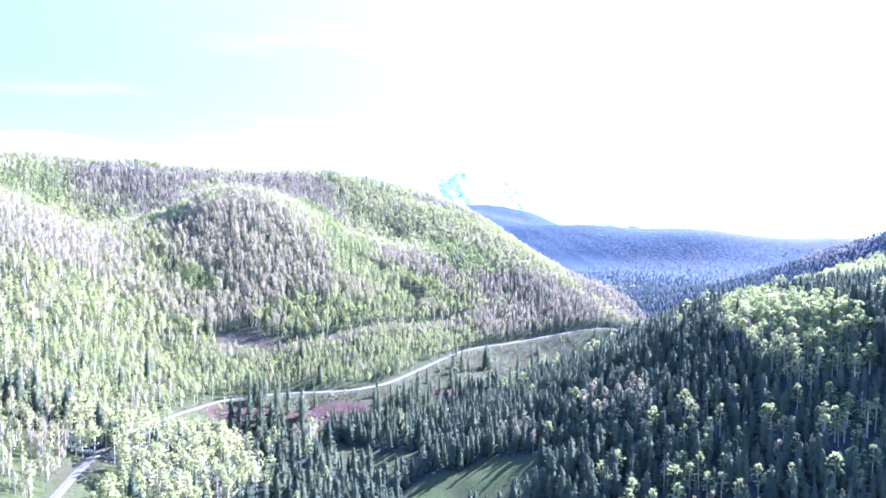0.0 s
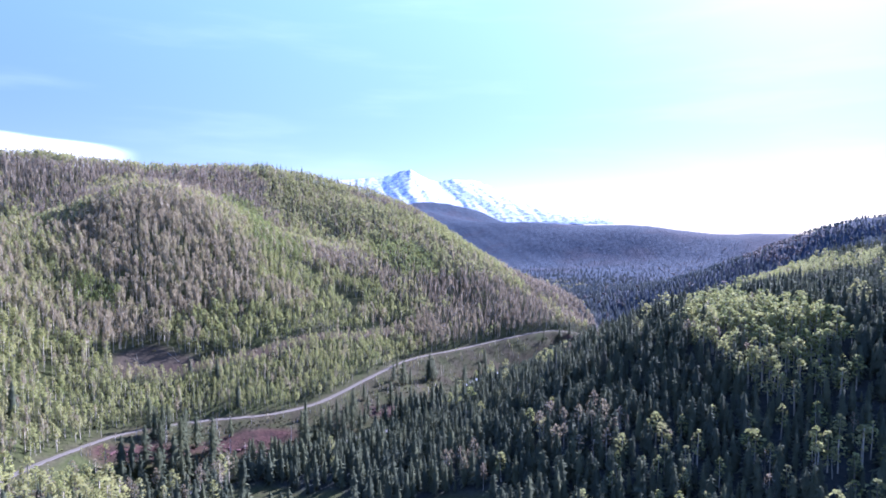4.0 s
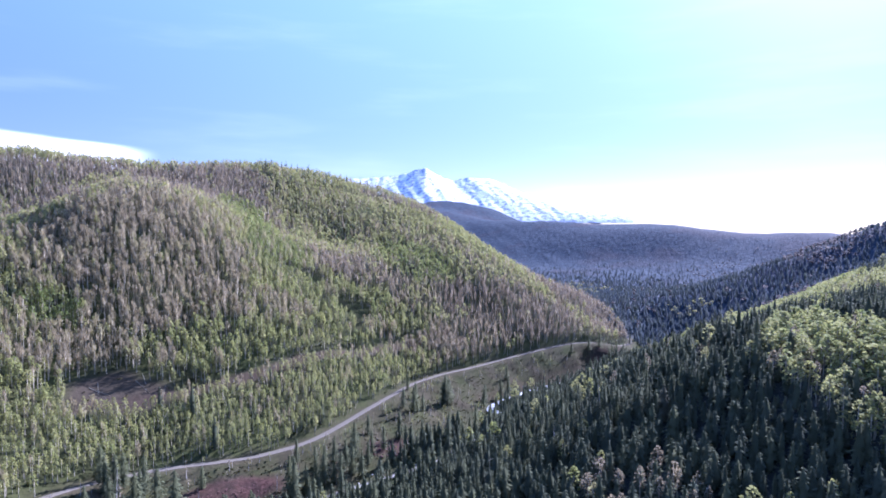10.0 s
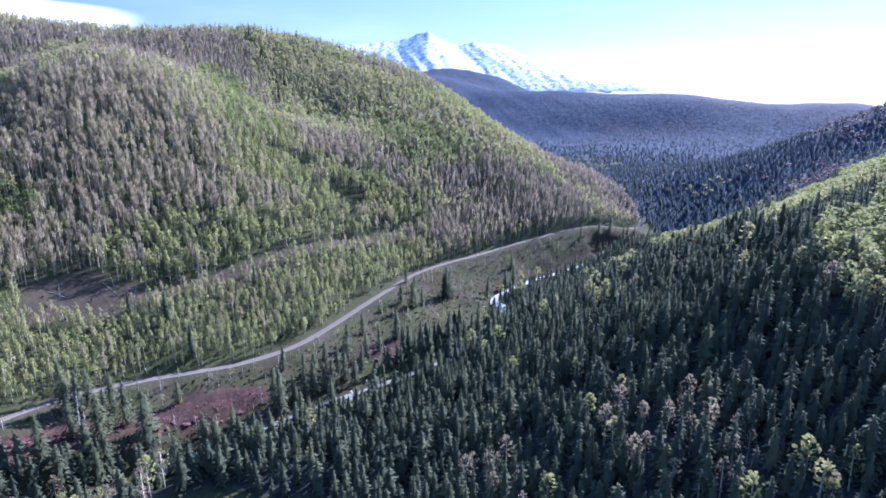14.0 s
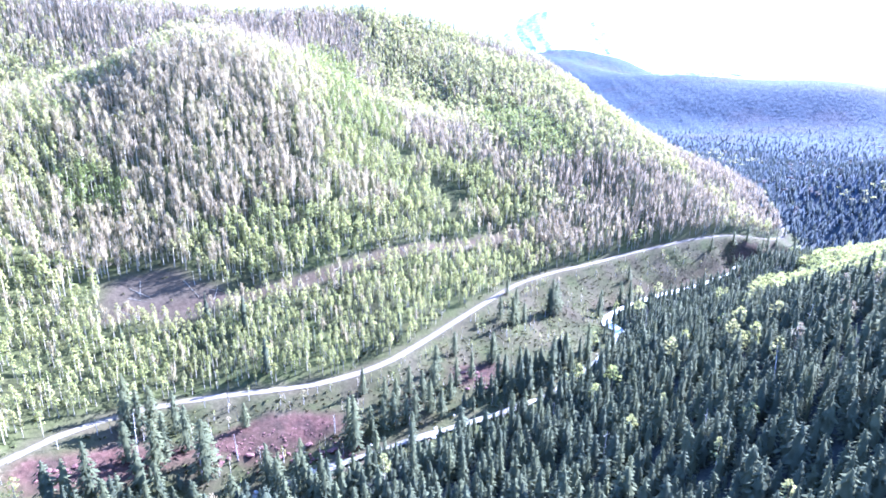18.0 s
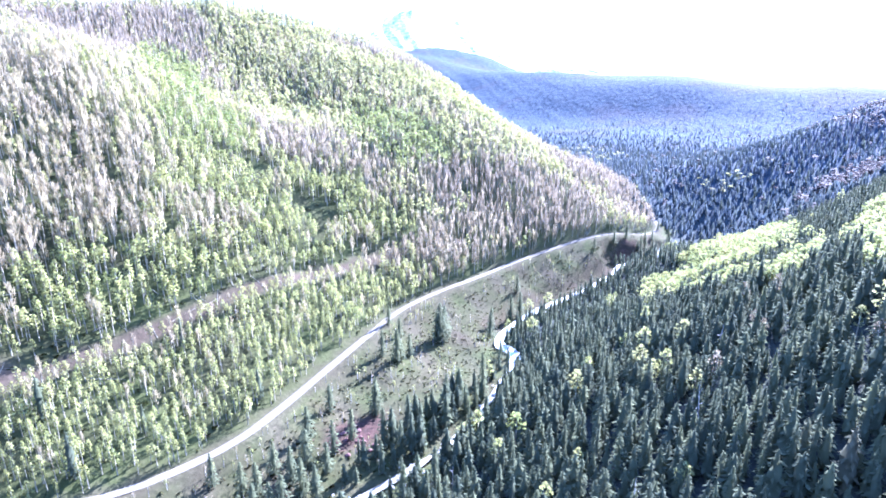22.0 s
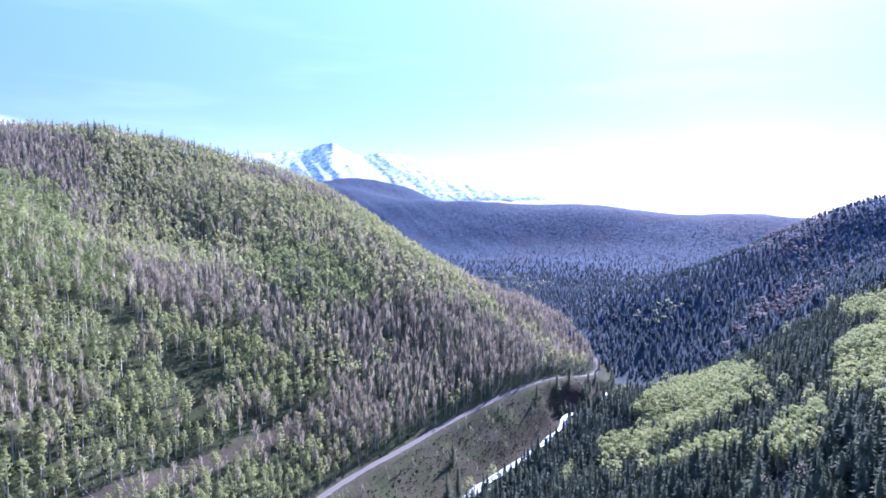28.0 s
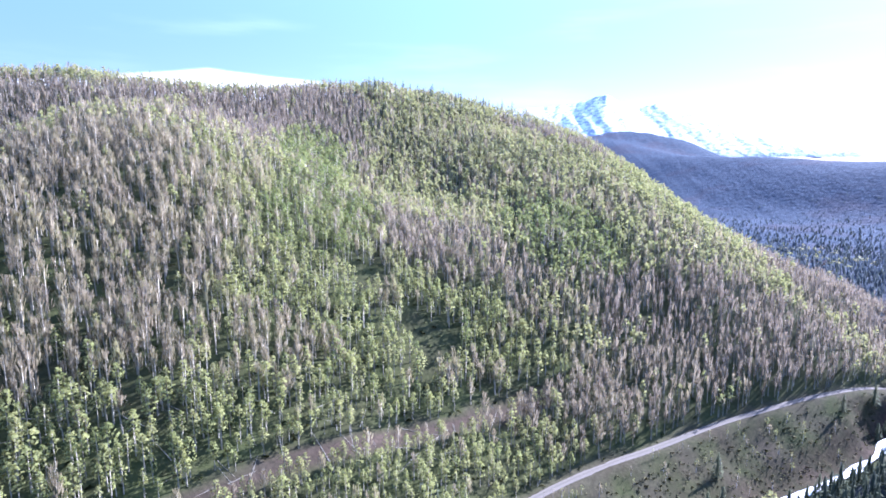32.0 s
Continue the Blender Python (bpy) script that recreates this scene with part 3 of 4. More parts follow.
def aspen_stands(x, y):
    """How many of the aspens are in leaf at a place, and their tone."""
    leaf = 0.72 + 0.2 * wavy(x, y, 60, 31)
    tone = 0.66 + 0.06 * wavy(x, y, 45, 32)
    bare = 0.27 + 0.07 * wavy(x, y, 80, 33)
    for x0, y0, a, b, turn, f, t in (
            (-150, 590, 80, 50, 0.6, 0.35, 0.58), (-147, 679, 139, 95, 0.92, 0.05, 0.04), (4, 743, 73, 70, 1.0, 0.8, 0.62), (-19, 817, 65, 24, 0.61, 0.85, 0.66), (122, 736, 95, 26, 2.15, 0.92, 0.72), (78, 786, 62, 13, 2.4, 0.04, 0.03),
            (-192, 663, 50, 17, 1.40, 0.7, 0.55), (-267, 643, 58, 33, 0.75, 0.05, 0.04), (-312, 567, 46, 26, 1.65, 0.95, 0.86), (-213, 740, 60, 12, 0.6, 0.85, 0.68),
            (-100, 465, 80, 56, 2.05, 0.07, 0.26), (27, 560, 46, 30, 2.86, 0.2, 0.12), (-72, 648, 69, 23, 1.90, 0.9, 0.92), (-35, 550, 57, 24, 1.65, 0.94, 0.90), (78, 606, 50, 32, 2.13, 0.93, 0.90),
            (160, 591, 86, 30, 0.38, 0.02, 0.02), (262, 690, 60, 60, 0.0, 0.04, 0.03), (107, 532, 50, 16, 0.74, 0.05, 0.12), (-5, 485, 41, 28, 3.08, 0.96, 0.76), (36, 520, 31, 17, 2.94, 0.93, 0.76), (-22, 462, 19, 11, 0.73, 0.06, 0.25),
            (-38, 421, 46, 16, 0.51, 0.97, 0.76), (37, 456, 42, 9, 0.81, 0.94, 0.73), (-179, 358, 70, 30, 1.68, 0.12, 0.22), (-112, 379, 26, 17, 0.54, 0.1, 0.26), (-125, 401, 15, 11, 0.51, 0.95, 0.96),
            (-135, 283, 71, 35, 1.66, 0.85, 0.68), (-105, 335, 34, 28, 0.0, 0.82, 0.70), (-108, 189, 40, 25, 2.08, 0.65, 0.5)):
        s = spot(x, y, x0, y0, a, b, turn)
        leaf, tone = blend(leaf, s, f), blend(tone, s * (f > 0.3), t)
        bare = blend(bare, s * (f <= 0.3), t)
    dr, ir = near_line(x, y, road_line)
    strip_ = (1 - smooth(dr, 30, 42)) * (y < 480) * (y > 300)
    return blend(leaf, strip_, 0.93), blend(tone, strip_, 0.73), bare


# aspens above the road: dense on the slope, opener on the bench
x, y, r = scatter(-430, 300, 165, 900, 2.8, 21)
g, re_, di, dr, dv, dt, bank = cover(x, y)
_, ir = near_line(x, y, road_line)
up = np.where(dr < 1e8, side(x, y, road_line, ir) > 0, (x < 60) | (y > 600))
thin = 0.84 + 0.16 * wavy(x, y, 22, 34)
keep = up & (dt > 3.2 + 0.9 * wavy(x, y, 21, 18)) & (dr > 2.6 + r.uniform(0, 1.5, len(x))) & (di < 0.45) & (g < 0.45) & (y - 0.9 * x > 80) & ((landform(x, y) > 6) | (x > 215)) & (y < 880 - 0.25 * x) 
keep &= (r.uniform(0, 1, len(x)) < thin * np.where(y + 0.55 * np.abs(x + 20) > 590, 0.88, np.where((dr < 48) & (y < 480), 1.0, 0.8))) & (x > -215 - 120 * (y > 380) - 95 * (y > 500)) & (y > 165 + 0.9 * (-110 - x) * (x < -110))
x, y = x[keep], y[keep]
leaf, tone, bare = aspen_stands(x, y)
green = r.uniform(0, 1, len(x)) < leaf
high = y + 0.55 * np.abs(x + 20) > 590
r2 = np.random.RandomState(77)
near_box = (x > -62) & (x < 34) & (y < 352 + 0.95 * (x + 62)) & green & ~high
picked = np.flatnonzero(near_box)
picked = picked[r2.permutation(len(picked))[:210]]
single = np.zeros(len(x), bool)
single[picked] = True


def grown(mask, tones, lo, hi):
    p = rows(x[mask], y[mask], r, lo, hi, tones[mask])
    p[:, 3] *= 1 - 0.26 * ((near_line(p[:, 0], p[:, 1], road_line)[0] < 50) & (p[:, 1] < 480))
    p[:, 3] *= 1 + 0.12 * wavy(p[:, 0], p[:, 1], 18, 36) + 0.12 * ((p[:, 1] > 690) & (p[:, 0] < -100))
    return p


forest("aspen_woodland", grown(green & ~high & ~single, tone, 7.8, 12.0), ASPENS, [ASPEN, ASPEN_BARK], "pale green aspens in young leaf on the hillside")
forest("bare_aspen_woodland", grown(~green & ~high, bare, 9, 13.5), BARES, [ASPEN, ASPEN_BARK], "leafless grey-brown aspens with pale trunks on the hillside")
forest("upper_aspen_woodland", grown(green & high, tone, 9, 14), HIGH_ASPENS, [ASPEN, ASPEN_BARK], "light green aspens high on the hillside")
forest("upper_bare_aspen_woodland", grown(~green & high, bare, 9, 14), HIGH_BARES, [ASPEN, ASPEN_BARK], "leafless purple-grey aspens high on the hillside")


# single trees near the road and the river
def part(name, mesh, parent, label=""):
    ob = new(name, mesh)
    ob.parent = parent
    if label:
        ob["label"] = label
    return ob


def tree_kind(name, made, mats, tone, label, category, group):
    """One tree of a metre's height with trunk and crown, for copying."""
    (tv, tf), (cv, cf) = made
    root = tagged(new(name), label, category, group)
    part("trunk", quads("trunk", tv, tf, [mats[1]]), root)
    part("crown", quads("crown", cv, cf, [mats[0]], None, {"tone": np.full(len(cv), tone)}, normals=leaf_normals(NO_TRUNK, (cv, cf), mats[0] == SPRUCE, rt)), root)
    return root


def plant(kinds, places):
    """Each place gets a tree; the first of each kind is moved there, the rest are copies."""
    for k, (x_, y_, z_, h, w, turn, tone_) in enumerate(places):
        m = pose(x_, y_, z_, 0, 0, math.degrees(turn)) @ Matrix.Diagonal((h * w, h * w, h, 1))
        kind = kinds[k % len(kinds)]
        if k < len(kinds):
            kind.matrix_basis = m
        else:
            one = copy_thing(kind, Matrix.Identity(4))
            one.matrix_basis = m


rt = np.random.RandomState(8)
aspen_kinds = [tree_kind("aspen", aspen(rt, 130, False, 0.6, 0.12), (ASPEN, ASPEN_BARK), t, "slim aspen with pale trunk and fresh green leaves", "tree", "aspens on the bench above the road") for t in (0.66, 0.7, 0.74, 0.78, 0.72, 0.69)]
plant(aspen_kinds, rows(x[single], y[single], rt, 5.8, 9.4, 0.7))

# spruces across the river, with aspens among them
def bright_stands(x, y):
    """1 inside the closed stands of young aspens on the slope across the river."""
    return np.maximum.reduce([spot(x, y, *o) for o in ((271, 517, 74, 28, 0.89), (212, 487, 24, 14, 1.46), (197, 427, 18, 9, 1.6), (209, 399, 26, 8, 0.62), (300, 438, 62, 17, 0.6), (222, 372, 34, 8, 0.64), (186, 264, 46, 18, 1.5), (384, 499, 70, 16, 0.92))])


x, y, r = scatter(-125, 440, 130, 640, 3.7, 41)
g, re_, di, dr, dv, dt, bank = cover(x, y)
_, iv = near_line(x, y, river_line)
across = np.where(dv < 1e8, side(x, y, river_line, iv) < 0, x > 60)
below_road = np.where(dr < 1e8, side(x, y, road_line, near_line(x, y, road_line)[1]) < 0, True)
near_stream = np.maximum.reduce([spot(x, y, 64, 386, 44, 13, 0.9), spot(x, y, 112, 448, 8, 8), spot(x, y, 258, 604, 26, 12, 0.9), spot(x, y, 285, 640, 30, 25, 0.9)]) > 0.4
left_bank = (~across) & (dv < np.interp(y, [300, 345, 360, 385, 410, 432, 440], [0, 2, 12, 17, 10, 5, 0])) & (dr > 12) & (r.uniform(0, 1, len(x)) < 0.8)
low_left = (y < 300) & (x < 0) & below_road & (dr > 11)
keep = (across | low_left | near_stream | left_bank) & (dv > np.interp(y, [280, 300, 350, 375], [1.7, 6.5, 6.5, 2.4])) & ((x < 0.95 * y + 30) | (x - 51 < 1.7 * (y - 265))) & ((g < 0.4) | left_bank) & (re_ < 0.4) & (r.uniform(0, 1, len(x)) < 0.93) & (y < 640 - 0.15 * x)
keep &= ~((y < 190) & (x < 30) & (x > -55)) & (landform(x, y) > -40)
x, y = x[keep], y[keep]
share, leafy, tn = np.zeros(len(x)), np.ones(len(x)), np.full(len(x), 0.7)
for x0, y0, a, b, turn, s_, l_, t_ in (
        (176, 258, 52, 20, 1.4, 0.75, 0.9, 0.68), (105, 195, 38, 28, 0.2, 0.24, 0.9, 0.66), (100, 247, 22, 12, 1.71, 0.4, 0.1, 0.12), (58, 252, 19, 9, 1.68, 0.35, 0.05, 0.1), (140, 190, 28, 22, 2.5, 0.3, 0.8, 0.66),
        (160, 330, 50, 40, 0.6, 0.035, 0.4, 0.66), (330, 390, 60, 40, 0.4, 0.35, 0.9, 0.68), (240, 400, 60, 40, 0.6, 0.06, 0.9, 0.7), (-80, 225, 32, 60, 0.0, 0.85, 0.85, 0.64), (-48, 270, 26, 18, 0.5, 0.3, 0.4, 0.6)):
    s = spot(x, y, x0, y0, a, b, turn)
    share, leafy, tn = blend(share, s, s_), blend(leafy, s, l_), blend(tn, s, t_)
stand = bright_stands(x, y)
share = np.maximum(share, 0.012)
keep = (stand < 0.55) | (r.uniform(0, 1, len(x)) < 0.12)
x, y, share, leafy, tn = x[keep], y[keep], share[keep], leafy[keep], tn[keep]
is_aspen = r.uniform(0, 1, len(x)) < share
in_leaf = is_aspen & (r.uniform(0, 1, len(x)) < leafy)
no_leaf = is_aspen & ~in_leaf
firs = ~is_aspen
tone = 0.5 + 0.1 * wavy(x, y, 50, 44)
box = firs & (x > 0) & (x < 130) & (y > 290) & (y < 420)
picked = np.flatnonzero(box)
picked = picked[r2.permutation(len(picked))[:220]]
single = np.zeros(len(x), bool)
single[picked] = True
sp = rows(x[firs & ~single], y[firs & ~single], r, 8.0, 13.5, tone[firs & ~single], 0.13)
sp[:, 3] *= np.where(r.uniform(0, 1, len(sp)) < 0.28, r.uniform(0.4, 0.8, len(sp)), 1.0) * (1 + 0.14 * wavy(sp[:, 0], sp[:, 1], 26, 47))
sp[:, 4] *= r.uniform(1.25, 1.75, len(sp))
sp[:, 6] = np.clip(sp[:, 6], 0.3, 0.95)
behind = (sp[:, 1] > 420) | (sp[:, 0] > 215)
sp[behind, 3] *= 0.82
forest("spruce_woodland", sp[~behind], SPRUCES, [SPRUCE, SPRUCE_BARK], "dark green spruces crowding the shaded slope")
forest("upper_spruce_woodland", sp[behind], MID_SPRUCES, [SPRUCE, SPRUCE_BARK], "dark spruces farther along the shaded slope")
forest("riverside_aspen_woodland", rows(x[in_leaf], y[in_leaf], r, 9, 14, tn[in_leaf]) * np.array([1, 1, 1, 1, 1.25, 1, 1]), ASPENS, [ASPEN, ASPEN_BARK], "bright yellow-green aspens among the spruces")
forest("pale_bare_aspens", rows(x[no_leaf], y[no_leaf], r, 9, 13, 0.12), FUZZY, [ASPEN, ASPEN_BARK], "leafless pale aspens among the spruces")
xs, ys, r3 = scatter(120, 400, 200, 610, 3.1, 48)
stand = bright_stands(xs, ys)
k = (stand > 0.5) & (r3.uniform(0, 1, len(xs)) < 0.95)
bright = rows(xs[k], ys[k], r3, 7, 10.5, 0.8 + 0.05 * wavy(xs[k], ys[k], 25, 49))
bright[:, 4] *= 1.55
forest("bright_aspen_stand", bright, MID_ASPENS, [ASPEN, ASPEN_BARK], "closed stand of bright yellow-green aspens on the far slope")
spruce_kinds = [tree_kind("spruce", spruce(rt, 220, s * 1.05, 0.034, True, 6, 5, 0.5), (SPRUCE, SPRUCE_BARK), t, "tall dark green spruce with a narrow pointed crown", "tree", "spruces by the river") for s, t in ((0.12, 0.5), (0.14, 0.6), (0.13, 0.7), (0.15, 0.45), (0.16, 0.6), (0.125, 0.78))]
plant(spruce_kinds, rows(x[single], y[single], rt, 9, 15, 0.5) * np.array([1, 1, 1, 1, 1.3, 1, 1]))
bank_kinds = [tree_kind("spruce", spruce(rt, 220, s * 1.05, 0.034, True, 6, 5, 0.5), (SPRUCE, SPRUCE_BARK), t, "lone dark green spruce on the open bank below the road", "tree", "spruces on the bank") for s, t in ((0.14, 0.6), (0.16, 0.72), (0.18, 0.66), (0.15, 0.8))]
BANK_SPRUCES = [(-65, 287, 17), (-59, 283, 18), (-63, 301, 13), (-55, 301, 16), (-55, 306, 15), (-52, 289, 14), (-43, 304, 20), (-72, 318, 14), (-65, 312, 15), (-64, 317, 13), (-57, 317, 15), (-39, 325, 9), (-27, 308, 14),
                (-23, 304, 14), (-17, 304, 15), (-7, 329, 18), (-5, 327, 19), (0, 333, 8), (19, 362, 13), (33, 375, 12), (42, 389, 13), (55, 426, 9), (59, 431, 11)]
BANK_SPRUCES += [(53, 423, 15), (75, 448, 20), (78, 453, 16), (103, 464, 14), (120, 487, 15), (127, 493, 15), (131, 512, 11), (101, 438, 9), (84, 402, 15), (26, 389, 11), (27, 368, 12), (18, 365, 9), (52, 449, 9),
                 (-55, 287, 13), (-51, 293, 15), (-22, 302, 14), (-18, 311, 12), (-41, 292, 14), (-33, 297, 13), (-8, 298, 14), (3, 320, 13), (13, 334, 12), (-68, 311, 14), (-51, 311, 16), (-44, 309, 13),
                 (204, 572, 9), (226, 588, 11), (240, 597, 13), (264, 613, 9), (275, 622, 8), (268, 608, 11), (258, 601, 10), (252, 597, 9), (247, 592, 9), (229, 582, 8), (223, 577, 9), (277, 660, 10), (295, 632, 9),
                 (282, 612, 10), (287, 617, 9), (290, 669, 10), (295, 649, 9), (174, 525, 8), (236, 567, 11)]
BANK_SPRUCES += [(-6, 332, 16), (6, 341, 13), (10, 343, 12), (13, 345, 13), (18, 351, 13), (22, 350, 12), (3, 338, 12), (-1, 335, 11), (6, 349, 12), (15, 354, 13), (2, 349, 11), (19, 373, 12),
                 (42, 391, 14), (47, 424, 12), (56, 442, 11), (77, 450, 16), (74, 451, 15), (106, 474, 12), (-24, 309, 12), (-29, 313, 10), (-20, 318, 10), (-6, 351, 11), (10, 357, 12), (25, 360, 11)]
bs = np.array(BANK_SPRUCES, float)
pl = rows(bs[:, 0], bs[:, 1], rt, 1, 1.001, 0.5)
pl[:, 3], pl[:, 4] = bs[:, 2], rt.uniform(1.35, 1.85, len(bs))
plant(bank_kinds, pl)

x, y, r = scatter(-110, 240, 250, 620, 2.8, 63)
g, re_, di, dr, dv, dt, bank = cover(x, y)
ir = near_line(x, y, road_line)[1]
k = (side(x, y, road_line, ir) < 0) & (dr > 4.2) & (dv > 4) & (re_ < 0.5) & (y < 560) & (r.uniform(0, 1, len(x)) < np.where(dr < 9, 0.4, 0.25) * np.where(y < 440, 1, 0.5)) & (dr < 40)
forest("bank_saplings", rows(x[k], y[k], r, 2.4, 6.0, np.where(r.uniform(0, 1, k.sum()) < 0.5, 0.2, 0.66)), SAPLINGS, [ASPEN, SNAG], "thin grey and green saplings on the bank below the road")

# dark spruces along the crest and a few in the aspens
x, y, r = scatter(-330, 200, 300, 930, 6.5, 61)
crest = np.maximum.reduce([spot(x, y, -40, 838, 95, 13, 0.5), 0.3 * spot(x, y, -190, 760, 60, 30, 0.5), 0.3 * spot(x, y, 20, 800, 50, 14, -0.4)])
k = (r.uniform(0, 1, len(x)) < 0.6 * crest)
forest("crest_spruces", rows(x[k], y[k], r, 12, 19, 0.35), CREST_SPRUCES, [SPRUCE, SPRUCE_BARK], "dark spruces standing along the crest")
x, y, r = scatter(-140, 60, 240, 470, 9, 62)
g, re_, di, dr, dv, dt, bank = cover(x, y)
up = side(x, y, road_line, near_line(x, y, road_line)[1]) > 0
k = up & (dr > 6) & (dr < 45) & (r.uniform(0, 1, len(x)) < np.where(dr < 14, 0.22, 0.07)) & (di < 0.4)
forest("roadside_spruces", rows(x[k], y[k], r, 7, 15, 0.45), SPRUCES, [SPRUCE, SPRUCE_BARK], "scattered dark spruces among the aspens above the road")

# woods under and behind the first stretch of the way
x, y, r = scatter(-260, 330, -160, 200, 5.8, 66)
dr, dv = near_line(x, y, road_line)[0], near_line(x, y, river_line)[0]
k = (dr > 5) & (dv > 5) & (r.uniform(0, 1, len(x)) < 0.75) & ((y < 150) | (x < -60) & (y < 165 + 0.9 * (-110 - x)) | (y < 185) & (np.abs(x) < 60))
forest("near_spruce_woodland", rows(x[k], y[k], r, 9, 14, 0.45) * np.array([1, 1, 1, 1, 2.0, 1, 1]), NEXT_SPRUCES, [SPRUCE, SPRUCE_BARK], "dark green spruces on the valley floor")

# far woods: ever wider spacing with distance
r = np.random.RandomState(91)
bear, dist = [], []
d0 = 600.0
while d0 < 1400:
    step = 6.0 if d0 < 950 else d0 * 0.0072
    b = np.arange(-4, 64, math.degrees(step / d0))
    bear.append(b + r.uniform(-0.5, 0.5, len(b)) * math.degrees(step / d0))
    dist.append(d0 + r.uniform(-0.5, 0.5, len(b)) * step)
    d0 += step
bear, dist = np.radians(np.concatenate(bear)), np.concatenate(dist)
x, y = 30 + np.sin(bear) * dist, 130 + np.cos(bear) * dist
keep = ((x > 455) | (y > 600)) & (y - 0.9 * x > -1500) & ~((y < 900 - 0.25 * x) & (x < np.interp(y, [600, 640, 700, 760, 900], [244, 268, 294, 285, 200])))
_, iv = near_line(x, y, river_line)
dv, _ = near_line(x, y, river_line)
keep &= (dv > 4) & (near_line(x, y, road_line)[0] > 5)
x, y, dist = x[keep], y[keep], dist[keep]
share, tn = 0.04 + 0.05 * wavy(x, y, 160, 92), np.full(len(x), 0.1)
for x0, y0, a, b, turn, s_, t_ in (
        (480, 655, 42, 30, 0.4, 0.8, 0.03), (780, 1100, 190, 80, 0.3, 0.7, 0.03), (650, 800, 90, 40, 0.6, 0.6, 0.05), (372, 1000, 40, 85, 0.2, 0.22, 0.5), (415, 745, 28, 22, 0.0, 0.25, 0.55),
        (520, 2350, 420, 200, 0.2, 0.45, 0.02), (520, 1600, 240, 60, 0.1, 0.4, 0.45), (1100, 1500, 300, 90, -0.3, 0.3, 0.05)):
    s = spot(x, y, x0, y0, a, b, turn)
    share, tn = blend(share, s, s_), blend(tn, s, t_)
fade = r.uniform(950, 1390, len(x)) > dist
x, y, dist, share, tn = x[fade], y[fade], dist[fade], share[fade], tn[fade]
wide = np.where(dist < 950, 1.9, 2.0)
pick = r.uniform(0, 1, len(x)) < share
# tone 0.1 gives the far spruces the blue-grey with haze painted in
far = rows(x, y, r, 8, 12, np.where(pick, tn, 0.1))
far[:, 4] *= wide
far[:, 3] *= np.clip(1.45 - dist / 1100, 0.38, 0.85)
near_half = dist < 950
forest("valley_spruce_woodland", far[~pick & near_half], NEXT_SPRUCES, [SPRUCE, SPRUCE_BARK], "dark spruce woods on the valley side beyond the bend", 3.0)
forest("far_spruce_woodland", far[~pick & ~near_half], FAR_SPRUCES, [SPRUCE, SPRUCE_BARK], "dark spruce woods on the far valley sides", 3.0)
far[:, 4] *= 1.3
pale = pick & (far[:, 6] > 0.3)
forest("far_aspen_woodland", far[pale], FAR_ASPENS, [ASPEN, ASPEN_BARK], "pale green aspen woods on the far valley sides", 3.0)
brown = far[pick & ~pale]
brown[:, 6] = 1.0
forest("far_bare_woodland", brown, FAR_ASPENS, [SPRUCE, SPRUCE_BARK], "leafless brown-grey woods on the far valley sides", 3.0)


# ---- undergrowth, logs and rocks ----
def tuft(rnd_, n):
    out = []
    for _ in range(n):
        a, q = rnd_.uniform(0, math.tau), rnd_.uniform(0.1, 0.5)
        p = np.array([q * math.cos(a), q * math.sin(a), rnd_.uniform(0.15, 0.75)])
        u = rnd_.normal(0, 1, 3)
        u *= rnd_.uniform(0.22, 0.34) / np.linalg.norm(u)
        w = np.cross(u, rnd_.normal(0, 1, 3))
        w *= rnd_.uniform(0.18, 0.3) / np.linalg.norm(w)
        out.append((np.array([p - w - u, p + w - u * 0.4, p + w * 0.4 + u, p - w + u * 0.5]), [(0, 1, 2, 3)]))
    return strip((0, 0, -0.1), (0, 0, 0.5), 0.03, 0.01), join(out)


TUFTS = [tuft(rt, 6) for _ in range(4)]
x, y, r = scatter(-110, 260, 250, 640, 2.2, 101)
g, re_, di, dr, dv, dt, bank = cover(x, y)
scrub = bank & (dr > 5) & (dv > 5) & (re_ < 0.5) & (r.uniform(0, 1, len(x)) < np.where(wavy(x, y, 26, 103) > 0.0, 0.9, 0.55))
forest("bank_scrub", rows(x[scrub], y[scrub], r, 0.25, 0.65, 0.5 + 0.3 * wavy(x[scrub], y[scrub], 30, 102), 0.15) * np.array([1, 1, 1, 1, 2.6, 1, 1]), TUFTS, [SCRUB, SPRUCE_BARK], "low olive willow scrub and dry grass on the bank")
x, y, r = scatter(-150, 130, 200, 560, 3.4, 104)
g, re_, di, dr, dv, dt, bank = cover(x, y)
up = side(x, y, road_line, near_line(x, y, road_line)[1]) > 0
floor_ = up & (dr > 2.6) & (re_ < 0.3) & (r.uniform(0, 1, len(x)) < np.where(di > 0.4, 0.08, 0.5))
forest("aspen_undergrowth", rows(x[floor_], y[floor_], r, 0.4, 1.2, 0.75, 0.15) * np.array([1, 1, 1, 1, 1.7, 1, 1]), TUFTS, [SCRUB, SPRUCE_BARK], "low green brush under the aspens")


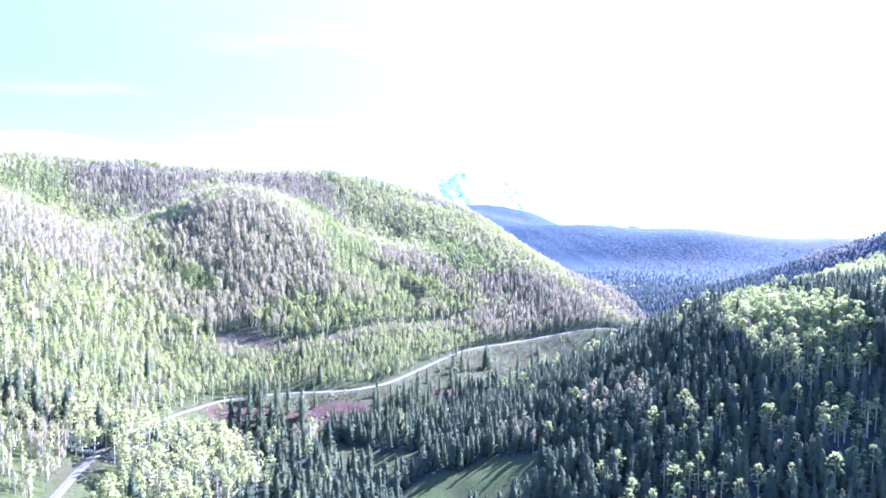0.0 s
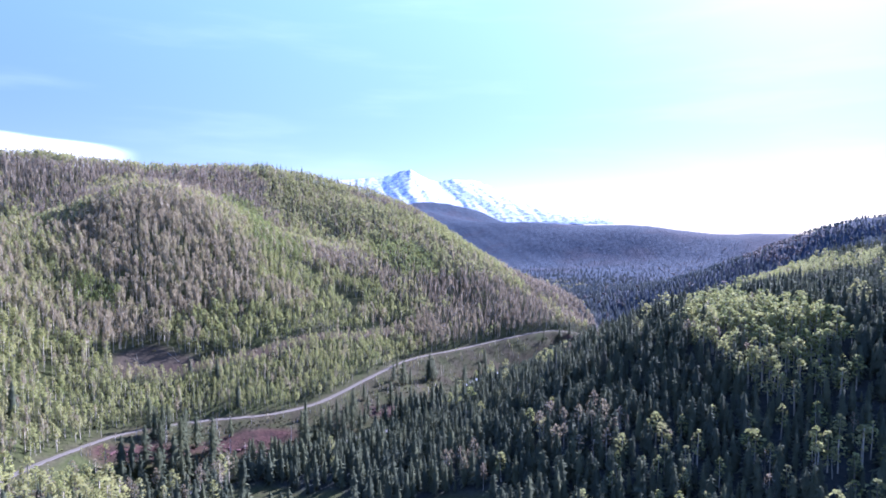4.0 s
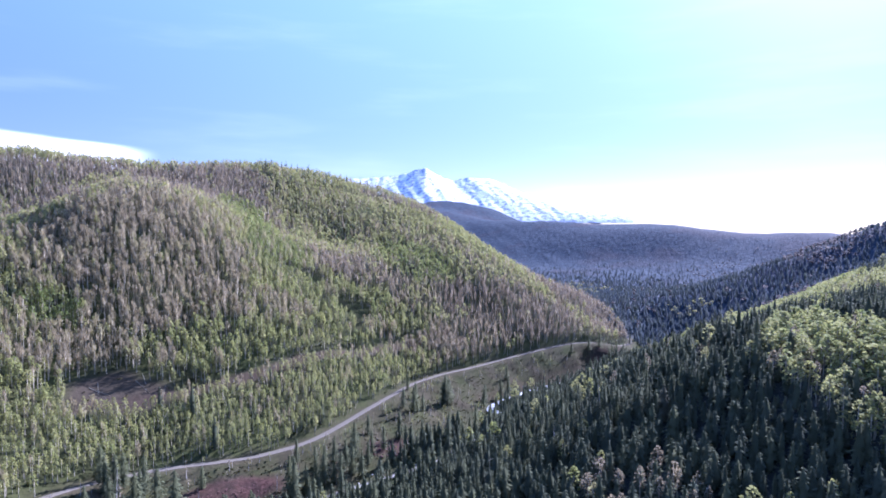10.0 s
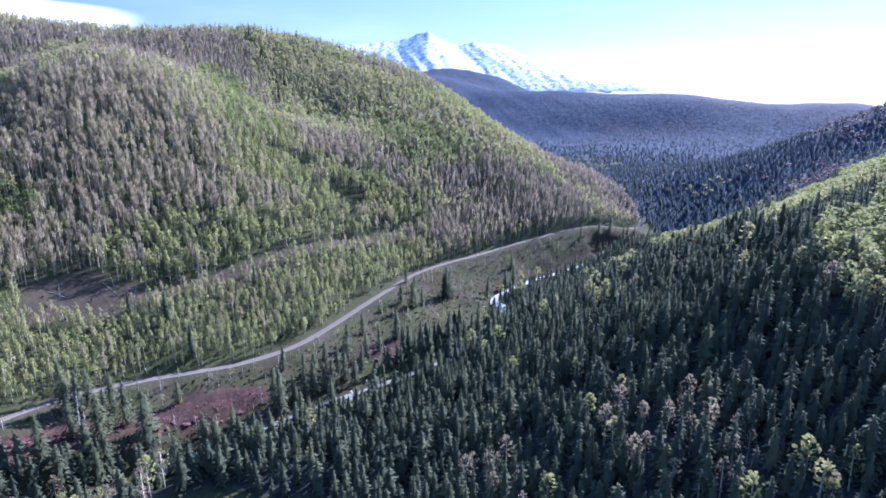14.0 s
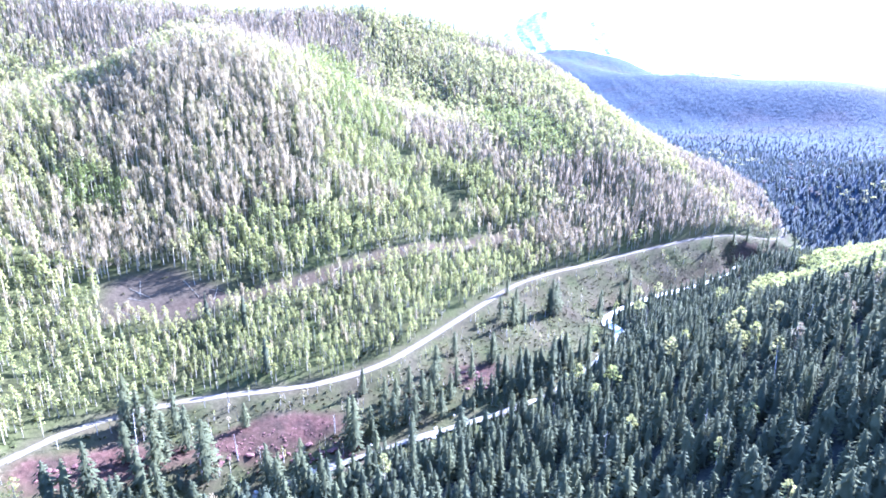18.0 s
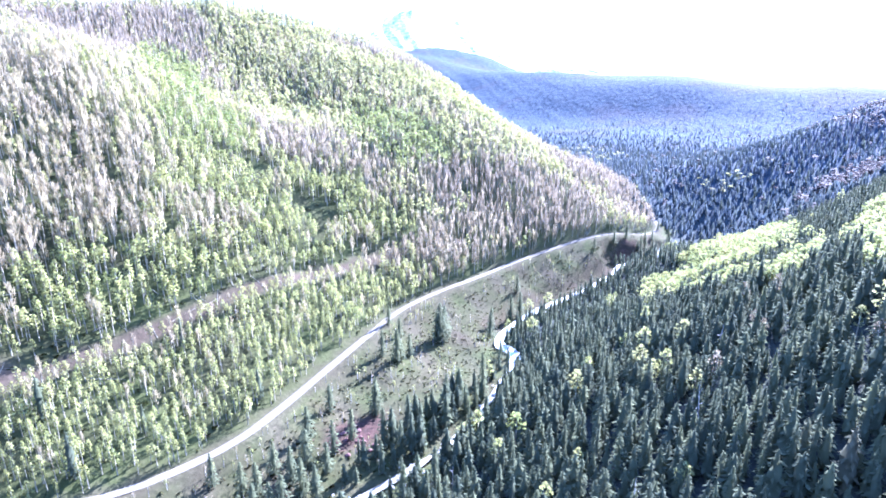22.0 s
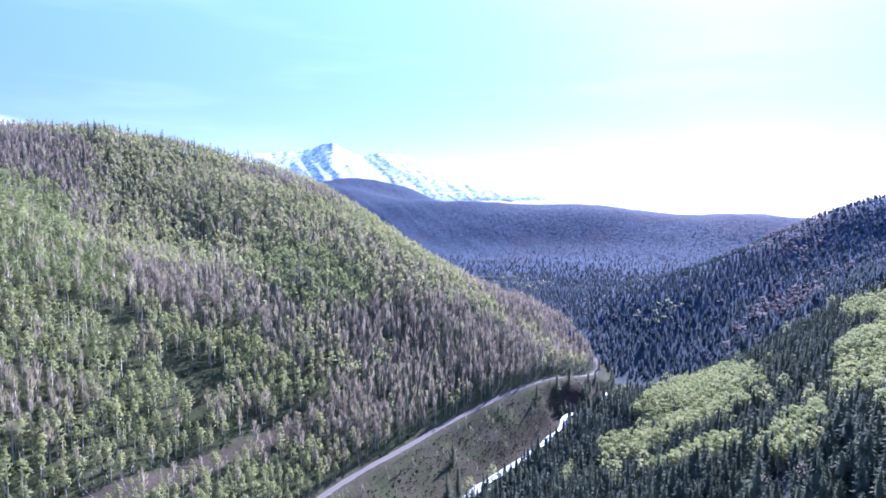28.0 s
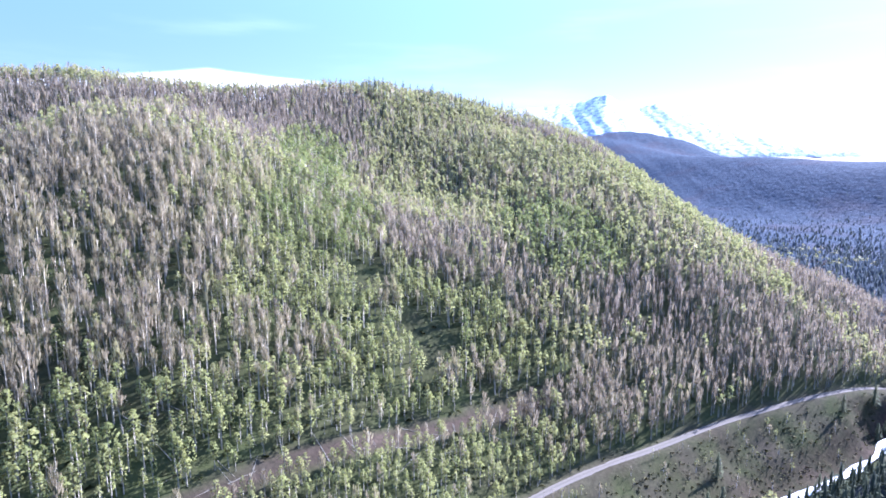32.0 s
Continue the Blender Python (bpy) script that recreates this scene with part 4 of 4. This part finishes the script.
def log_mesh(rnd_):
    """A fallen trunk with broken stubs, lying along x."""
    n, l = 7, 1.0
    out = []
    ring = np.array([(0, math.cos(a), math.sin(a)) for a in np.arange(6) * math.tau / 6])
    vs, bend = [], rnd_.uniform(-0.03, 0.03)
    for k in range(n):
        t = k / (n - 1)
        vs.append(ring * (0.012 - 0.007 * t) + ((t - 0.5) * l, bend * math.sin(t * 3.1), 0.012))
    f = [(k * 6 + i, k * 6 + (i + 1) % 6, k * 6 + 6 + (i + 1) % 6, k * 6 + 6 + i) for k in range(n - 1) for i in range(6)]
    f += [(0, 1, 2, 3), (0, 3, 4, 5), (36, 39, 38, 37), (36, 41, 40, 39)]
    out.append((np.vstack(vs), f))
    for k in range(4):
        t = rnd_.uniform(0.0, 0.45)
        out.append(strip((t, 0, 0.012), (t + 0.05, rnd_.uniform(-0.07, 0.07), rnd_.uniform(0.02, 0.08)), 0.003, 0.0015))
    return quads("fallen_log", *join(out), [ASPEN_BARK])


logs = [log_mesh(rt) for _ in range(5)]
for k in range(110):
    t = rt.uniform(0, 1)
    if k < 60:
        p = TRACK[int(t * (len(TRACK) - 1))] + rt.normal(0, 7, 2)
    elif k < 95:
        p = np.array([-95 + 95 * t, 385 + 75 * t]) + rt.normal(0, 14, 2)
    else:
        p = np.array([-60 + 130 * t, 322 + 125 * t]) + rt.normal(0, 6, 2)
    length, turn = rt.uniform(5, 11), rt.uniform(0, math.tau)
    if near_line(p[:1], p[1:], road_line)[0][0] < 7.5:
        p = p + np.array([-9.0, 11.0])
    dx, dy = math.cos(turn) * length / 2, math.sin(turn) * length / 2
    za, zb, zc = ground_z(np.array([p[0] - dx, p[0] + dx, p[0]]), np.array([p[1] - dy, p[1] + dy, p[1]]))
    ob = new("fallen_log", logs[k % 5])
    ob.matrix_basis = Matrix.Translation((p[0], p[1], max((za + zb) / 2, zc - 0.2))) @ Matrix.Rotation(turn, 4, "Z") @ Matrix.Rotation(-math.atan2(zb - za, length), 4, "Y") @ Matrix.Scale(length, 4)
    tagged(ob, "bleached fallen aspen trunk lying on the slope", "log", "fallen logs")

# standing dead trunks
for sx, sy, sh in ((-37, 312, 9), (-62, 304, 14), (-44, 303, 12), (6, 341, 10), (92, 300, 14), (118, 318, 13), (70, 312, 12), (-12, 330, 7), (140, 345, 12), (60, 340, 11)):
    root = tagged(new("dead_snag"), "bleached standing dead trunk with broken branches", "dead tree", "dead snags")
    root.matrix_basis = pose(sx, sy, float(ground_z(np.array([float(sx)]), np.array([float(sy)]))[0]), rt.uniform(-4, 4), rt.uniform(-4, 4), rt.uniform(0, 360))
    part("trunk", quads("trunk", *strip((0, 0, -0.4), (0.15, 0, sh), 0.2, 0.05), [SNAG]), root)
    for _ in range(7):
        h, a, l = rt.uniform(0.25, 0.95) * sh, rt.uniform(0, math.tau), rt.uniform(0.5, 1.3)
        part("branch", quads("branch", *strip((0, 0, h), (math.cos(a) * l, math.sin(a) * l, h + rt.uniform(-0.2, 0.5)), 0.045, 0.015), [SNAG]), root)

RED_ROCK = make_bark("red_sandstone", (0.06, 0.028, 0.025), (0.17, 0.085, 0.072))
RIVER_ROCK = make_bark("pale_river_stone", (0.25, 0.24, 0.22), (0.5, 0.48, 0.45))


def rock_mesh(rnd_, mat, name):
    bm = bmesh.new()
    bmesh.ops.create_icosphere(bm, subdivisions=1, radius=1.0)
    for v in bm.verts:
        v.co *= rnd_.uniform(0.7, 1.15)
        v.co.z *= 0.5
    me = bpy.data.meshes.new(name)
    bm.to_mesh(me)
    bm.free()
    me.materials.append(mat)
    return me


reds = [rock_mesh(rt, RED_ROCK, "red_boulder") for _ in range(5)]
for k in range(240):
    t = rt.uniform(0, 1)
    px, py = (-46 + 38 * t + rt.normal(0, 1.5), 313 + 20 * t + rt.normal(0, 2.6)) if k >= 130 else (-48 + 44 * t, 307 + 21 * t) if k < 80 else (-84 + 26 * t, 285 + 18 * t) if k < 105 else (33 + rt.normal(0, 5), 375 + rt.normal(0, 4))
    px, py = px + rt.normal(0, 1.6), py + rt.normal(0, 1.6)
    size = 0.15 + 0.3 * rt.uniform(0, 1) if k >= 130 else 0.3 + 1.0 * rt.uniform(0, 1) ** 2
    ob = new("red_boulder", reds[k % 5])
    ob.matrix_basis = pose(px, py, float(ground_z(np.array([px]), np.array([py]))[0]) + size * 0.2, 0, 0, rt.uniform(0, 360)) @ Matrix.Diagonal((size * rt.uniform(0.8, 1.6), size, size, 1))
    tagged(ob, "broken red sandstone block on the eroded bank", "rock", "red boulders")
stones = [rock_mesh(rt, RIVER_ROCK, "river_stone") for _ in range(4)]
for k in range(60):
    i = rt.randint(0, len(river_line) - 40)
    px, py = river_line[i, :2] + rt.normal(0, 2.6, 2)
    size = rt.uniform(0.3, 0.9)
    ob = new("river_stone", stones[k % 4])
    ob.matrix_basis = pose(px, py, river_line[i, 2] - 0.05, 0, 0, rt.uniform(0, 360)) @ Matrix.Diagonal((size * 1.3, size, size, 1))
    tagged(ob, "pale rounded stone lying in the river", "rock", "river stones")


# ---- snow mountains ----
def mountain(name, cx, cy, base, crest, half, depth, seed, label):
    """A jagged ridge across the view; crest: offsets along it and heights."""
    n, m = 200, 44
    u, v = np.meshgrid(np.linspace(-half, half, n), np.linspace(0, 1, m))
    d = np.array([cx, cy]) / math.hypot(cx, cy)
    s = np.array([d[1], -d[0]])
    c = np.array(crest, float)
    peak = c[np.argmax(c[:, 1]), 0]
    spread = peak + (u - peak) * (0.35 + 0.65 * v) + 40 * (1 - v) * wavy(u, v * 300, 240, seed + 5)
    top = np.interp(spread, c[:, 0], c[:, 1]) + (3 * wavy(u, u * 0, 60, seed) + 2 * wavy(u, u * 0, 21, seed + 1)) * v ** 4
    gully = np.abs(wavy(u + v * 260, v * 90, 190, seed + 2)) * 0.55 + np.abs(wavy(u + v * 120, v * 60, 75, seed + 3)) * 0.28 + wavy(u, v * 200, 30, seed + 4) * 0.06
    z = base + (top - base) * v ** 0.9 - gully * 7 * np.sin(math.pi * v) ** 0.7 * np.clip((top - base) / 250, 0.1, 1)
    push = (v - 1) * depth + gully * 12 * np.sin(math.pi * v)
    x_, y_ = cx + s[0] * u + d[0] * push, cy + s[1] * u + d[1] * push
    me = quads(name, np.stack([x_, y_, z], -1).reshape(-1, 3), lattice(n, m), [SNOW], None, None, True)
    return tagged(new(name, me), label, "mountain", kind="structure")


mountain("backdrop", 640, 4650, 40, [(-1300, 250), (-863, 325), (-585, 356), (-435, 365), (-263, 378), (-169, 399), (-113, 421), (-35, 438), (29, 404), (102, 366), (167, 344), (296, 366), (426, 362), (512, 341), (621, 272), (774, 178), (900, 90), (1123, 30), (1386, 0)], 1300, 800, 70, "snow-covered rocky peak beyond the valley")
mountain("backdrop", -3050, 3650, 100, [(-900, 700), (-300, 600), (-105, 507), (0, 468), (135, 435), (300, 380), (600, 250)], 800, 700, 80, "snow-covered mountain flank behind the wooded hill")
